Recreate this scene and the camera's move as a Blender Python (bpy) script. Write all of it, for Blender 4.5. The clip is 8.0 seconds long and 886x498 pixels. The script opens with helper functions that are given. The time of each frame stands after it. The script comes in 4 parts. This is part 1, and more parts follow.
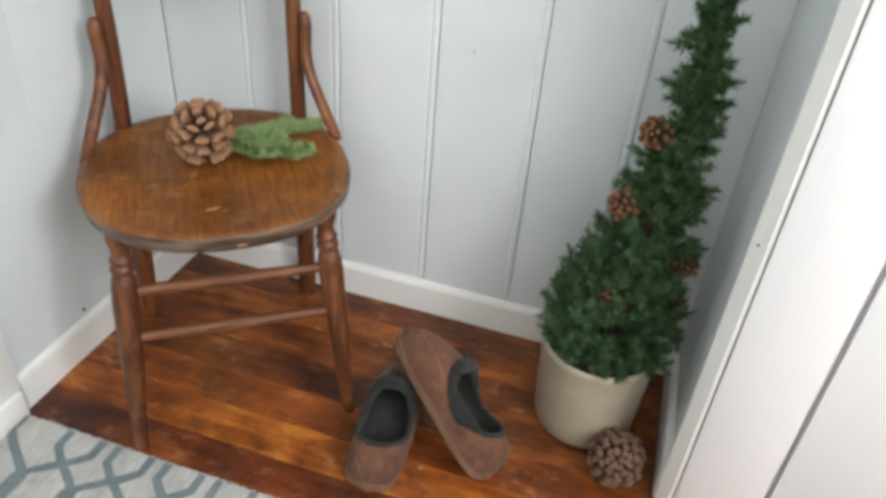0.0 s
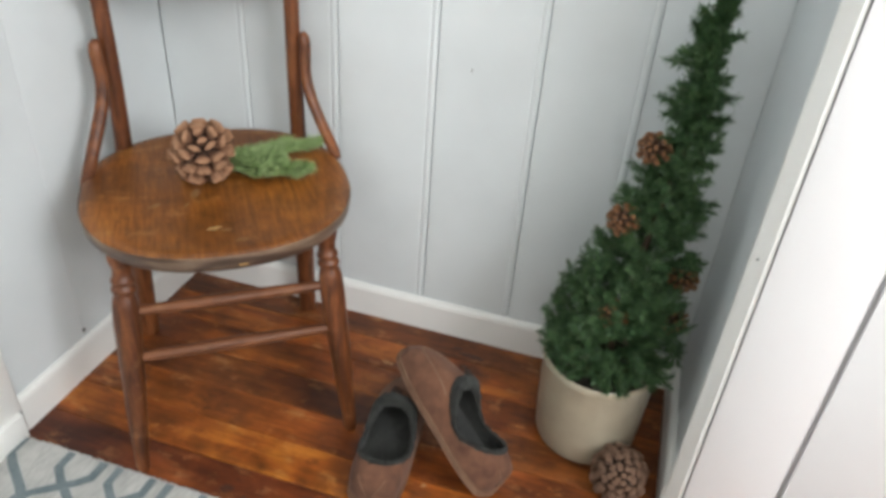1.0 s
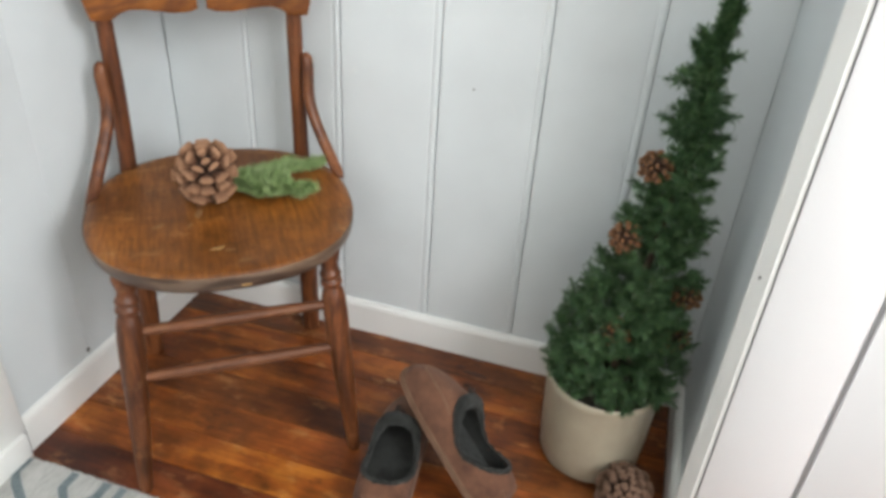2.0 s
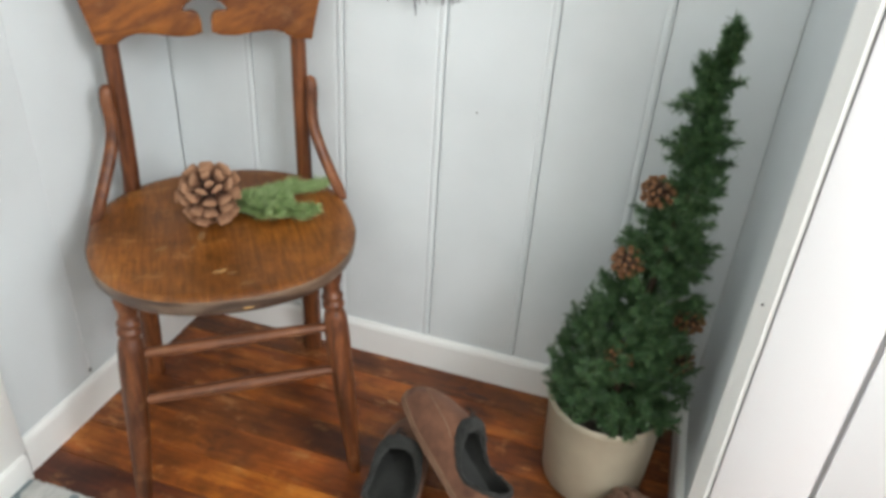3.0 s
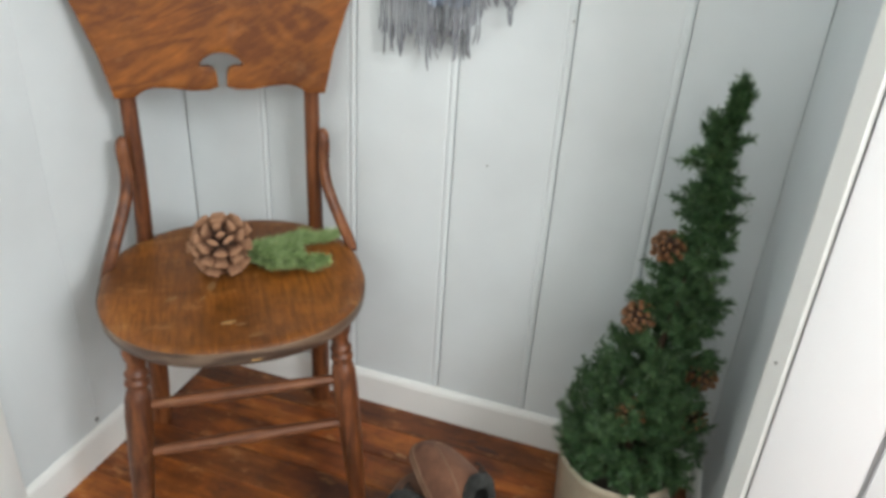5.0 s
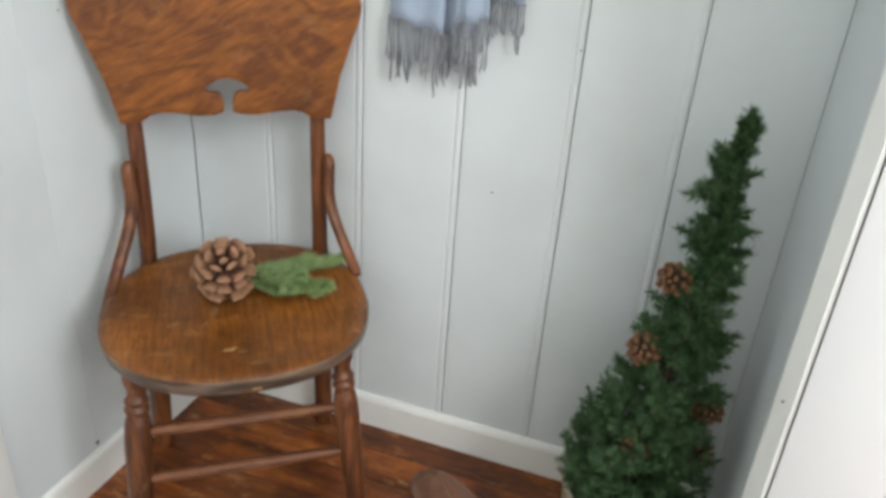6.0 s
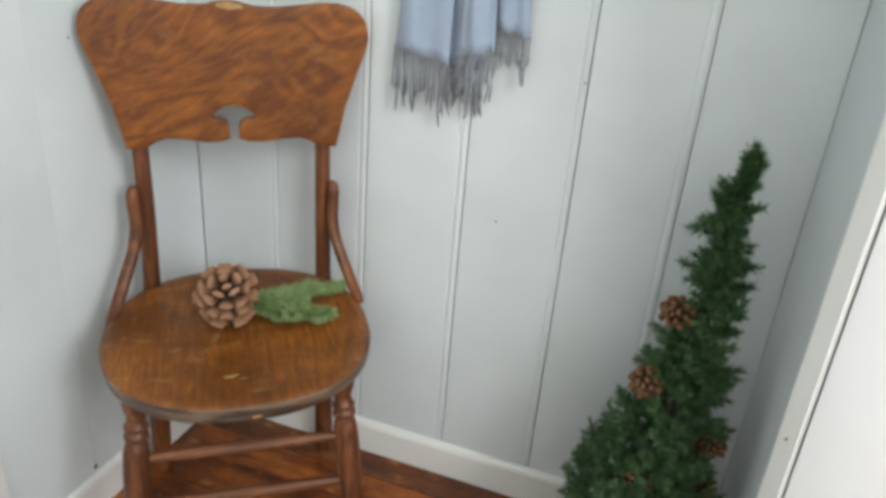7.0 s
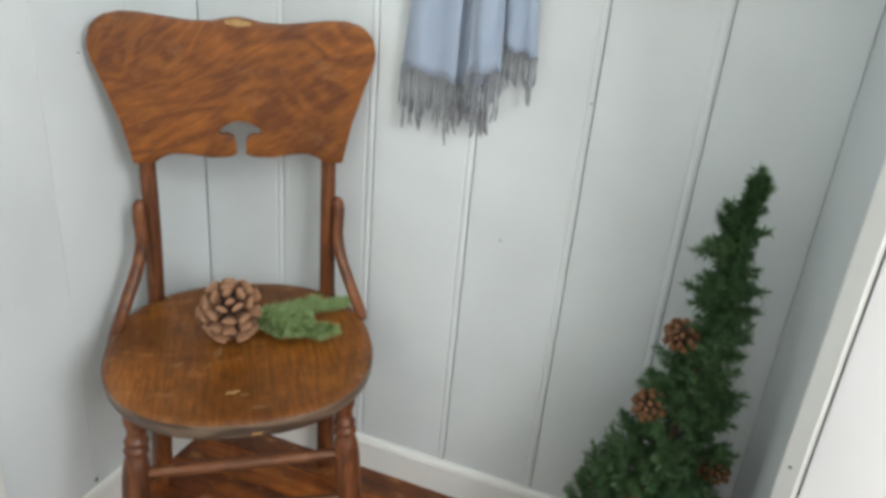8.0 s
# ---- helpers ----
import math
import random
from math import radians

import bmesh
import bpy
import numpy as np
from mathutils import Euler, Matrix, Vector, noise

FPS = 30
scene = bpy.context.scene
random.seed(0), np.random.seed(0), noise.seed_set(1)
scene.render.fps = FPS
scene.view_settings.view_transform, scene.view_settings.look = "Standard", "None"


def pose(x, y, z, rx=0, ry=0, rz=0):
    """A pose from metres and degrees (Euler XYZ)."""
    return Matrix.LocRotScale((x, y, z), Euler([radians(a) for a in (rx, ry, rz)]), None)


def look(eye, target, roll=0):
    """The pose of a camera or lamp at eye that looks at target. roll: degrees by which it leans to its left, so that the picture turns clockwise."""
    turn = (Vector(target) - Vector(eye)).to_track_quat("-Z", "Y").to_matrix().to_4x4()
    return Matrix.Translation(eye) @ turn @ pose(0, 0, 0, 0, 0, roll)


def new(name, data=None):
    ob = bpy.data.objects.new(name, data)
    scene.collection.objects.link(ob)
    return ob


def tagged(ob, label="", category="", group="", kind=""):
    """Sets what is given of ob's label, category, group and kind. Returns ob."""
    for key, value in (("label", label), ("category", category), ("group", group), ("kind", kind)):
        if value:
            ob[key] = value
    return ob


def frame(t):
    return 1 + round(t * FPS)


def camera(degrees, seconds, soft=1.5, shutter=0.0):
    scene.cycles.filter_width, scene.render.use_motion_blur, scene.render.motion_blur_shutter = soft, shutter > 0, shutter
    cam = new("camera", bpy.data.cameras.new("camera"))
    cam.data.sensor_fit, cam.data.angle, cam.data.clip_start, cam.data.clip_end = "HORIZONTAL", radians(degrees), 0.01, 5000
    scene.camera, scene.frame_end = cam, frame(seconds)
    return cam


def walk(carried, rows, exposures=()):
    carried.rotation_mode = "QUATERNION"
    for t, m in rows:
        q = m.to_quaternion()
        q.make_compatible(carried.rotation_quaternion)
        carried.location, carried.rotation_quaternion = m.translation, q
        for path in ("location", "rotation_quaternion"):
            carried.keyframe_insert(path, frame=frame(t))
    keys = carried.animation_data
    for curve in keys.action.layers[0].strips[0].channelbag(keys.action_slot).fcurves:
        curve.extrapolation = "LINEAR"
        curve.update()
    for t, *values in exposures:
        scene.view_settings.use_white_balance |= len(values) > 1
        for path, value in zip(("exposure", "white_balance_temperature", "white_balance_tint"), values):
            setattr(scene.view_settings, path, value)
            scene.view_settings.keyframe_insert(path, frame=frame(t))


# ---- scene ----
cam = camera(62.4, 8.0, soft=3.7)
PATH = [
    (0, (0.962, -1.249, 1.074), (0.535, 0.336, -0.068), 4.9),
    (0.5, (0.96, -1.252, 1.075), (0.531, 0.348, -0.046), 4.8),
    (1, (0.955, -1.255, 1.077), (0.529, 0.358, -0.028), 4.5),
    (1.5, (0.959, -1.255, 1.078), (0.521, 0.368, -0.005), 4.1),
    (3, (0.958, -1.244, 1.097), (0.492, 0.4, 0.058), 3.9),
    (3.5, (0.958, -1.246, 1.092), (0.475, 0.416, 0.09), 3.9),
    (4, (0.958, -1.243, 1.099), (0.459, 0.424, 0.114), 3.7),
    (4.5, (0.959, -1.242, 1.102), (0.448, 0.439, 0.146), 3.6),
    (6, (0.957, -1.218, 1.125), (0.409, 0.481, 0.224), 4.0),
    (6.5, (0.96, -1.212, 1.133), (0.395, 0.494, 0.257), 4.1),
    (7, (0.955, -1.213, 1.138), (0.387, 0.505, 0.287), 4.6),
    (7.5, (0.955, -1.209, 1.141), (0.373, 0.515, 0.311), 5.0),
    (8, (0.96, -1.205, 1.145), (0.362, 0.518, 0.326), 5.1),
]
walk(cam, [(t, look(eye, target, roll)) for t, eye, target, roll in PATH],
     [(0.0, -0.385, 6500, 10), (1.5, -0.385, 6500, 10), (3.0, -0.355, 6500, 9), (4.5, -0.445, 6500, 8.5), (6.0, -0.57, 6500, 8), (8.0, -0.655, 6500, 7)])

# ---- world and light ----
world = bpy.data.worlds.new("sky")
scene.world = world
world.use_nodes = True
wn = world.node_tree
sky = wn.nodes.new("ShaderNodeTexSky")
sky.sky_type, sky.sun_disc = "NISHITA", False
sky.sun_elevation, sky.sun_rotation = radians(35), radians(180)
wn.nodes["Background"].inputs["Strength"].default_value = 0.1
wn.links.new(sky.outputs["Color"], wn.nodes["Background"].inputs["Color"])

WINDOW = (0.2, 2.5, 1.25, 2.5)   # x0, x1, z0, z1 of the window in the wall behind
lamp = bpy.data.lights.new("window_daylight", "AREA")
lamp.shape, lamp.size, lamp.size_y, lamp.energy = "RECTANGLE", 2.15, 1.15, 22
lamp.color = (1.0, 0.99, 0.915)
new("window_daylight", lamp).matrix_world = look((1.36, -2.32, 1.88), (1.3, 0, 1.0))

# Unseen window, added so that its lamp lights the west wall from the east.
ADDED_WINDOW = (-2.17, -1.27, 1.25, 2.5)  # y0, y1, z0, z1 of the added window in the far wall
lamp = bpy.data.lights.new("added_side_daylight", "AREA")
lamp.shape, lamp.size, lamp.size_y, lamp.energy = "RECTANGLE", 0.8, 1.15, 74
lamp.color = (0.975, 0.99, 1.0)
new("added_side_daylight", lamp).matrix_world = look((2.62, -1.72, 1.88), (0, -0.9, 0.9))


# ---- materials ----
def material(name, build):
    m = bpy.data.materials.new(name)
    m.use_nodes = True
    tree = m.node_tree
    bsdf = tree.nodes["Principled BSDF"]

    def node(kind, **values):
        n = tree.nodes.new("ShaderNode" + kind)
        for key, value in values.items():
            n.inputs[key.replace("_", " ")].default_value = value
        return n

    def link(a, b):
        tree.links.new(a, b)

    build(bsdf, node, link)
    return m


def coords(node, link, scale=(1, 1, 1), random_shift=0.0, turn=0.0):
    """Object coordinates, scaled, and shifted piece by piece."""
    tex = node("TexCoord")
    mapping = node("Mapping", Scale=scale)
    if turn:
        first = node("Mapping", Rotation=(0, radians(turn), 0))
        link(tex.outputs["Object"], first.inputs["Vector"])
        link(first.outputs["Vector"], mapping.inputs["Vector"])
    else:
        link(tex.outputs["Object"], mapping.inputs["Vector"])
    if random_shift:
        info = node("ObjectInfo")
        mul = node("VectorMath")
        mul.operation = "SCALE"
        mul.inputs[0].default_value = (random_shift, random_shift * 0.7, random_shift * 1.3)
        link(info.outputs["Random"], mul.inputs["Scale"])
        link(mul.outputs[0], mapping.inputs["Location"])
    return mapping.outputs["Vector"]


def ramp(node, stops):
    r = node("ValToRGB")
    els = r.color_ramp.elements
    while len(els) < len(stops):
        els.new(0.5)
    for e, (p, c) in zip(els, stops):
        e.position, e.color = p, (*c, 1)
    return r


def bump(node, link, bsdf, height, strength, distance=0.002):
    b = node("Bump", Strength=strength, Distance=distance)
    link(height, b.inputs["Height"])
    link(b.outputs["Normal"], bsdf.inputs["Normal"])


def mix(node, link, fac, a, b, mode="MIX"):
    m = node("Mix")
    m.data_type, m.blend_type = "RGBA", mode
    for value, slot in ((fac, 0), (a, 6), (b, 7)):
        if isinstance(value, (int, float)):
            m.inputs[slot].default_value = value
        elif isinstance(value, tuple):
            m.inputs[slot].default_value = (*value, 1)
        else:
            link(value, m.inputs[slot])
    return m.outputs[2]


def painted(name, colour, rough=0.45, relief=0.15, dirt=0.06):
    def build(bsdf, node, link):
        v = coords(node, link, (1, 1, 1), 3.0)
        big = node("TexNoise", Scale=3.5, Detail=4.0)
        fine = node("TexNoise", Scale=90.0, Detail=3.0)
        link(v, big.inputs["Vector"])
        stroke = coords(node, link, (60, 60, 5))
        link(stroke, fine.inputs["Vector"])
        fine.inputs["Scale"].default_value = 2.0
        darker = tuple(c * (1 - dirt * 2) for c in colour)
        r = ramp(node, ((0.3, darker), (0.65, colour)))
        link(big.outputs["Fac"], r.inputs["Fac"])
        link(r.outputs["Color"], bsdf.inputs["Base Color"])
        bsdf.inputs["Roughness"].default_value = rough
        bump(node, link, bsdf, fine.outputs["Fac"], relief, 0.001)
    return material(name, build)


def wood(name, dark, mid, light, grain_scale, figure_scale, bands=10.0, share=0.45, rough=0.35, shift=0.0, stain=0.35, coat=0.25, relief=0.12, warp=0.8, gloss=0.5, wear=0.0, turn=0.0):
    def build(bsdf, node, link):
        def value(op, a, b, c=0.0):
            n = node("Math")
            n.operation = op
            for slot, v in enumerate((a, b, c)):
                if isinstance(v, float):
                    n.inputs[slot].default_value = v
                else:
                    link(v, n.inputs[slot])
            return n.outputs[0]

        grain = node("TexNoise", Scale=1.0, Detail=5.0, Roughness=0.7)
        link(coords(node, link, grain_scale, shift, turn), grain.inputs["Vector"])
        figure = node("TexNoise", Scale=1.0, Detail=2.0, Roughness=0.45, Distortion=warp)
        link(coords(node, link, figure_scale, shift, turn), figure.inputs["Vector"])
        rings = value("MULTIPLY_ADD", value("SINE", value("MULTIPLY", figure.outputs["Fac"], bands * 6.28), 0.0), 0.5, 0.5)
        fac = value("MULTIPLY_ADD", rings, share, value("MULTIPLY", grain.outputs["Fac"], 1.0 - share))
        r = ramp(node, ((0.22, dark), (0.48, mid), (0.78, light)))
        link(fac, r.inputs["Fac"])
        patch = node("TexNoise", Scale=6.0, Detail=5.0, Roughness=0.6)
        link(coords(node, link, (1, 1, 1), shift), patch.inputs["Vector"])
        pr = ramp(node, ((0.36, (1 - stain, 1 - stain * 1.06, 1 - stain * 1.08)), (0.6, (1.0, 1.0, 1.0))))
        link(patch.outputs["Fac"], pr.inputs["Fac"])
        colour = mix(node, link, 1.0, r.outputs["Color"], pr.outputs["Color"], "MULTIPLY")
        if shift:
            info = node("ObjectInfo")
            vary = ramp(node, ((0.0, (0.86, 0.84, 0.83)), (1.0, (1.12, 1.11, 1.1))))
            link(info.outputs["Random"], vary.inputs["Fac"])
            colour = mix(node, link, 1.0, colour, vary.outputs["Color"], "MULTIPLY")
        if wear:
            spots = node("TexNoise", Scale=24.0, Detail=6.0, Roughness=0.7)
            link(coords(node, link, (0.7, 1.2, 1), shift), spots.inputs["Vector"])
            sr = ramp(node, ((0.56, (0.0, 0.0, 0.0)), (0.70, (wear, wear, wear))))
            link(spots.outputs["Fac"], sr.inputs["Fac"])
            colour = mix(node, link, sr.outputs["Color"], colour, tuple(0.6 * c + d for c, d in zip(light, (0.15, 0.10, 0.05))))
            dr = ramp(node, ((0.30, (wear, wear, wear)), (0.42, (0.0, 0.0, 0.0))))
            link(spots.outputs["Fac"], dr.inputs["Fac"])
            scratch = node("TexNoise", Scale=1.0, Detail=4.0, Roughness=0.7)
            link(coords(node, link, tuple(2.2 * g for g in grain_scale), shift, turn), scratch.inputs["Vector"])
            cr = ramp(node, ((0.34, (0.62, 0.58, 0.56)), (0.5, (1.0, 1.0, 1.0)), (0.68, (1.3, 1.32, 1.36))))
            link(scratch.outputs["Fac"], cr.inputs["Fac"])
            colour = mix(node, link, wear, colour, cr.outputs["Color"], "MULTIPLY")
            blotch = node("TexNoise", Scale=17.0, Detail=4.0, Roughness=0.65, Distortion=0.6)
            link(coords(node, link, (1, 1.4, 1), shift * 0.7), blotch.inputs["Vector"])
            br = ramp(node, ((0.33, (0.66, 0.58, 0.55)), (0.5, (1.0, 1.0, 1.0)), (0.66, (1.2, 1.2, 1.3))))
            link(blotch.outputs["Fac"], br.inputs["Fac"])
            colour = mix(node, link, wear, colour, br.outputs["Color"], "MULTIPLY")
            colour = mix(node, link, dr.outputs["Color"], colour, tuple(0.6 * c for c in dark))
        link(colour, bsdf.inputs["Base Color"])
        rr = node("MapRange")
        rr.inputs["To Min"].default_value, rr.inputs["To Max"].default_value = rough * 0.75, rough * 1.35
        link(patch.outputs["Fac"], rr.inputs["Value"])
        link(rr.outputs["Result"], bsdf.inputs["Roughness"])
        bsdf.inputs["Coat Weight"].default_value = coat
        bsdf.inputs["Specular IOR Level"].default_value = gloss
        bsdf.inputs["Coat Roughness"].default_value = 0.25
        bump(node, link, bsdf, grain.outputs["Fac"], relief, 0.001)
    return material(name, build)


def mottled(name, a, b, scale, rough=0.8, relief=0.3, sheen=0.0, detail=5.0, depth=0.002, stretch=(1, 1, 1)):
    def build(bsdf, node, link):
        v = coords(node, link, stretch)
        n = node("TexNoise", Scale=scale, Detail=detail, Roughness=0.6)
        link(v, n.inputs["Vector"])
        big = node("TexNoise", Scale=scale * 0.12, Detail=3.0)
        link(v, big.inputs["Vector"])
        mid = node("Math")
        mid.operation = "MULTIPLY_ADD"
        link(n.outputs["Fac"], mid.inputs[0])
        mid.inputs[1].default_value = 0.5
        h = node("Math")
        h.operation = "MULTIPLY"
        link(big.outputs["Fac"], h.inputs[0])
        h.inputs[1].default_value = 0.5
        link(h.outputs[0], mid.inputs[2])
        r = ramp(node, ((0.36, a), (0.64, b)))
        link(mid.outputs[0], r.inputs["Fac"])
        link(r.outputs["Color"], bsdf.inputs["Base Color"])
        bsdf.inputs["Roughness"].default_value = rough
        bsdf.inputs["Sheen Weight"].default_value = sheen
        bump(node, link, bsdf, n.outputs["Fac"], relief, depth)
    return material(name, build)


def cone_scale(name, dark, mid, tip, rough):
    """Dark at the stalk, paler towards the weathered tip of each scale, which is 1 long along x."""
    def build(bsdf, node, link):
        tex = node("TexCoord")
        cut = node("SeparateXYZ")
        link(tex.outputs["Object"], cut.inputs[0])
        n = node("TexNoise", Scale=5.0, Detail=5.0, Roughness=0.65)
        link(coords(node, link, (1, 1, 1), 7.0), n.inputs["Vector"])
        add = node("Math")
        add.operation = "MULTIPLY_ADD"
        link(n.outputs["Fac"], add.inputs[0])
        add.inputs[1].default_value = 0.5
        sub = node("Math")
        sub.operation = "SUBTRACT"
        link(cut.outputs["X"], sub.inputs[0])
        sub.inputs[1].default_value = 0.25
        link(sub.outputs[0], add.inputs[2])
        r = ramp(node, ((0.3, dark), (0.62, mid), (0.98, tip)))
        link(add.outputs[0], r.inputs["Fac"])
        link(r.outputs["Color"], bsdf.inputs["Base Color"])
        bsdf.inputs["Roughness"].default_value = rough
        bump(node, link, bsdf, n.outputs["Fac"], 0.6, 0.12)
    return material(name, build)


def needles(name, dark, mid, light):
    """Greens that differ from needle to needle, and slowly from branch to branch."""
    def build(bsdf, node, link):
        geo = node("NewGeometry")
        big = node("TexNoise", Scale=28.0, Detail=3.0)
        link(coords(node, link), big.inputs["Vector"])
        half = node("Math")
        half.operation = "MULTIPLY"
        link(geo.outputs["Random Per Island"], half.inputs[0])
        half.inputs[1].default_value = 0.55
        add = node("Math")
        add.operation = "MULTIPLY_ADD"
        link(big.outputs["Fac"], add.inputs[0])
        add.inputs[1].default_value = 0.5
        link(half.outputs[0], add.inputs[2])
        r = ramp(node, ((0.2, dark), (0.52, mid), (0.85, light)))
        link(add.outputs[0], r.inputs["Fac"])
        link(r.outputs["Color"], bsdf.inputs["Base Color"])
        bsdf.inputs["Roughness"].default_value = 0.45
    return material(name, build)


WALL = painted("wall_paint", (0.66, 0.70, 0.71), 0.55)
TRIM = painted("white_trim_paint", (0.82, 0.825, 0.80), 0.35, 0.08, 0.03)
DOOR = painted("white_door_paint", (0.90, 0.90, 0.91), 0.3, 0.05, 0.01)
PLASTER = painted("plain_plaster", (0.80, 0.80, 0.79), 0.7)
PINE = dict(grain_scale=(3, 34, 20), figure_scale=(1.6, 9, 4), bands=3.5, share=0.2, rough=0.4, shift=9.0, stain=0.6, coat=0.14, gloss=0.4, wear=0.7)
FLOORWOOD = wood("varnished_pine", (0.095, 0.022, 0.005), (0.275, 0.070, 0.009), (0.48, 0.158, 0.021), **PINE)
FLOORORANGE = wood("bright_varnished_pine", (0.12, 0.028, 0.005), (0.36, 0.097, 0.010), (0.58, 0.21, 0.025), **PINE)
# Worn pine in a darker tone that includes shade under the chair.
FLOORDARK = wood("shade_darkened_worn_pine", (0.065, 0.017, 0.005), (0.185, 0.051, 0.009), (0.35, 0.116, 0.020), **PINE)
FLOORRED = wood("red_stained_pine", (0.065, 0.015, 0.005), (0.17, 0.038, 0.008), (0.31, 0.088, 0.016), **PINE)
GAP = mottled("dark_gap", (0.012, 0.008, 0.006), (0.03, 0.018, 0.012), 60)
SEATWOOD = wood("worn_seat_oak", (0.085, 0.026, 0.005), (0.222, 0.072, 0.009), (0.39, 0.148, 0.020), (150, 13, 20), (9, 3.0, 4), 2.0, 0.10, 0.42, 0.0, 0.5, 0.08, 0.12, 0.8, 0.38, 0.45)
BACKWOOD = wood("flame_oak", (0.100, 0.027, 0.004), (0.185, 0.055, 0.0065), (0.32, 0.110, 0.012), (13, 16, 60), (3.0, 6, 7), 5.0, 0.2, 0.5, 0.0, 0.38, 0.05, 0.12, 2.8, 0.3, 0.3, 30.0)
LEGWOOD = wood("dark_varnished_wood", (0.05, 0.015, 0.005), (0.14, 0.043, 0.0125), (0.25, 0.088, 0.027), (150, 150, 10), (22, 22, 2.5), 3.0, 0.3, 0.42, 3.0, 0.5, 0.1, 0.12, 0.8, 0.4, 0.35)
RUNGWOOD = wood("dark_rung_wood", (0.06, 0.021, 0.009), (0.155, 0.055, 0.021), (0.25, 0.10, 0.043), (10, 150, 150), (2.5, 22, 22), 3.0, 0.3, 0.5, 3.0, 0.45, 0.05, 0.12, 0.8, 0.35, 0.35)
RIMWOOD = wood("worn_rim_wood", (0.055, 0.030, 0.020), (0.125, 0.075, 0.048), (0.27, 0.19, 0.13), (14, 14, 120), (5, 5, 30), 3.0, 0.3, 0.42, 0.0, 0.45, 0.15)
CHIP = mottled("bare_wood_chip", (0.26, 0.14, 0.045), (0.42, 0.26, 0.10), 120, 0.7)
SCUFF = mottled("scuffed_varnish", (0.15, 0.068, 0.020), (0.26, 0.14, 0.052), 150, 0.6)
KNOT = mottled("dark_board_knot", (0.022, 0.008, 0.005), (0.085, 0.022, 0.010), 120, 0.5)
BARE = mottled("bare_scraped_pine", (0.30, 0.13, 0.045), (0.46, 0.25, 0.11), 110, 0.6)
SUEDE = mottled("brown_suede", (0.082, 0.034, 0.019), (0.19, 0.085, 0.047), 45, 0.95, 0.35, 0.05)
SUEDEPALE = mottled("scuffed_suede_sole", (0.13, 0.066, 0.038), (0.25, 0.145, 0.09), 40, 0.9, 0.3)
THONG = mottled("dark_thong_leather", (0.010, 0.006, 0.004), (0.035, 0.019, 0.013), 90, 0.6, 0.2)
FUR = mottled("dark_fleece", (0.006, 0.007, 0.006), (0.028, 0.030, 0.026), 220, 1.0, 1.0, 0.1, 4.0, 0.006)
CONEWOOD = cone_scale("pine_cone_scale", (0.035, 0.014, 0.008), (0.19, 0.080, 0.040), (0.47, 0.25, 0.14), 0.8)
CONEDARK = mottled("pine_cone_core", (0.02, 0.009, 0.005), (0.06, 0.025, 0.014), 60, 0.9, 0.4)
CONEDULL = cone_scale("dull_cone_scale", (0.025, 0.012, 0.007), (0.10, 0.052, 0.03), (0.22, 0.125, 0.08), 0.85)
CONEGOLD = cone_scale("glossy_cone_scale", (0.015, 0.006, 0.003), (0.095, 0.036, 0.014), (0.31, 0.145, 0.062), 0.36)
NEEDLE = needles("artificial_needles", (0.010, 0.034, 0.011), (0.040, 0.098, 0.036), (0.105, 0.185, 0.070))
SPRIG = needles("fresh_green_needles", (0.13, 0.215, 0.06), (0.27, 0.39, 0.15), (0.45, 0.54, 0.29))
TWIG = mottled("brown_twig", (0.03, 0.018, 0.01), (0.07, 0.04, 0.02), 80)
STONEWARE = mottled("glazed_stoneware", (0.29, 0.25, 0.185), (0.38, 0.335, 0.25), 14, 0.28, 0.08)
FOAM = mottled("dark_filling", (0.03, 0.025, 0.018), (0.07, 0.055, 0.035), 60)
RUG = mottled("grey_woven_rug", (0.30, 0.30, 0.285), (0.50, 0.50, 0.475), 160, 0.95, 0.6, 0.1, 5.0, 0.002, (1, 0.25, 1))
RUGLINE = mottled("blue_grey_pile", (0.10, 0.135, 0.145), (0.19, 0.23, 0.24), 150, 0.95, 0.6, 0.1)
CLOTH = mottled("blue_grey_cloth", (0.25, 0.31, 0.41), (0.36, 0.42, 0.52), 24, 0.95, 0.25, 0.3, 6.0, 0.001, (1, 1, 0.3))
FRINGE = mottled("grey_fringe_yarn", (0.085, 0.09, 0.105), (0.29, 0.30, 0.325), 80, 0.95, 0.4, 0.2)
NAIL = mottled("dark_nail_hole", (0.05, 0.045, 0.04), (0.12, 0.11, 0.10), 90)


def glass_build(bsdf, node, link):
    bsdf.inputs["Transmission Weight"].default_value = 1.0
    bsdf.inputs["Roughness"].default_value = 0.02
    bsdf.inputs["Base Color"].default_value = (1, 1, 1, 1)


GLASS = material("window_glass", glass_build)


# ---- mesh helpers ----
def finish(bm, smooth=True, angle=40):
    bmesh.ops.recalc_face_normals(bm, faces=bm.faces)
    me = bpy.data.meshes.new("mesh")
    bm.to_mesh(me)
    bm.free()
    if smooth:
        me.shade_smooth()
        me.set_sharp_from_angle(angle=radians(angle))
    return me


def mesh_of(verts, faces, smooth=False):
    me = bpy.data.meshes.new("mesh")
    me.from_pydata([tuple(v) for v in verts], [], [tuple(f) for f in faces])
    if smooth:
        me.shade_smooth()
    me.update()
    return me


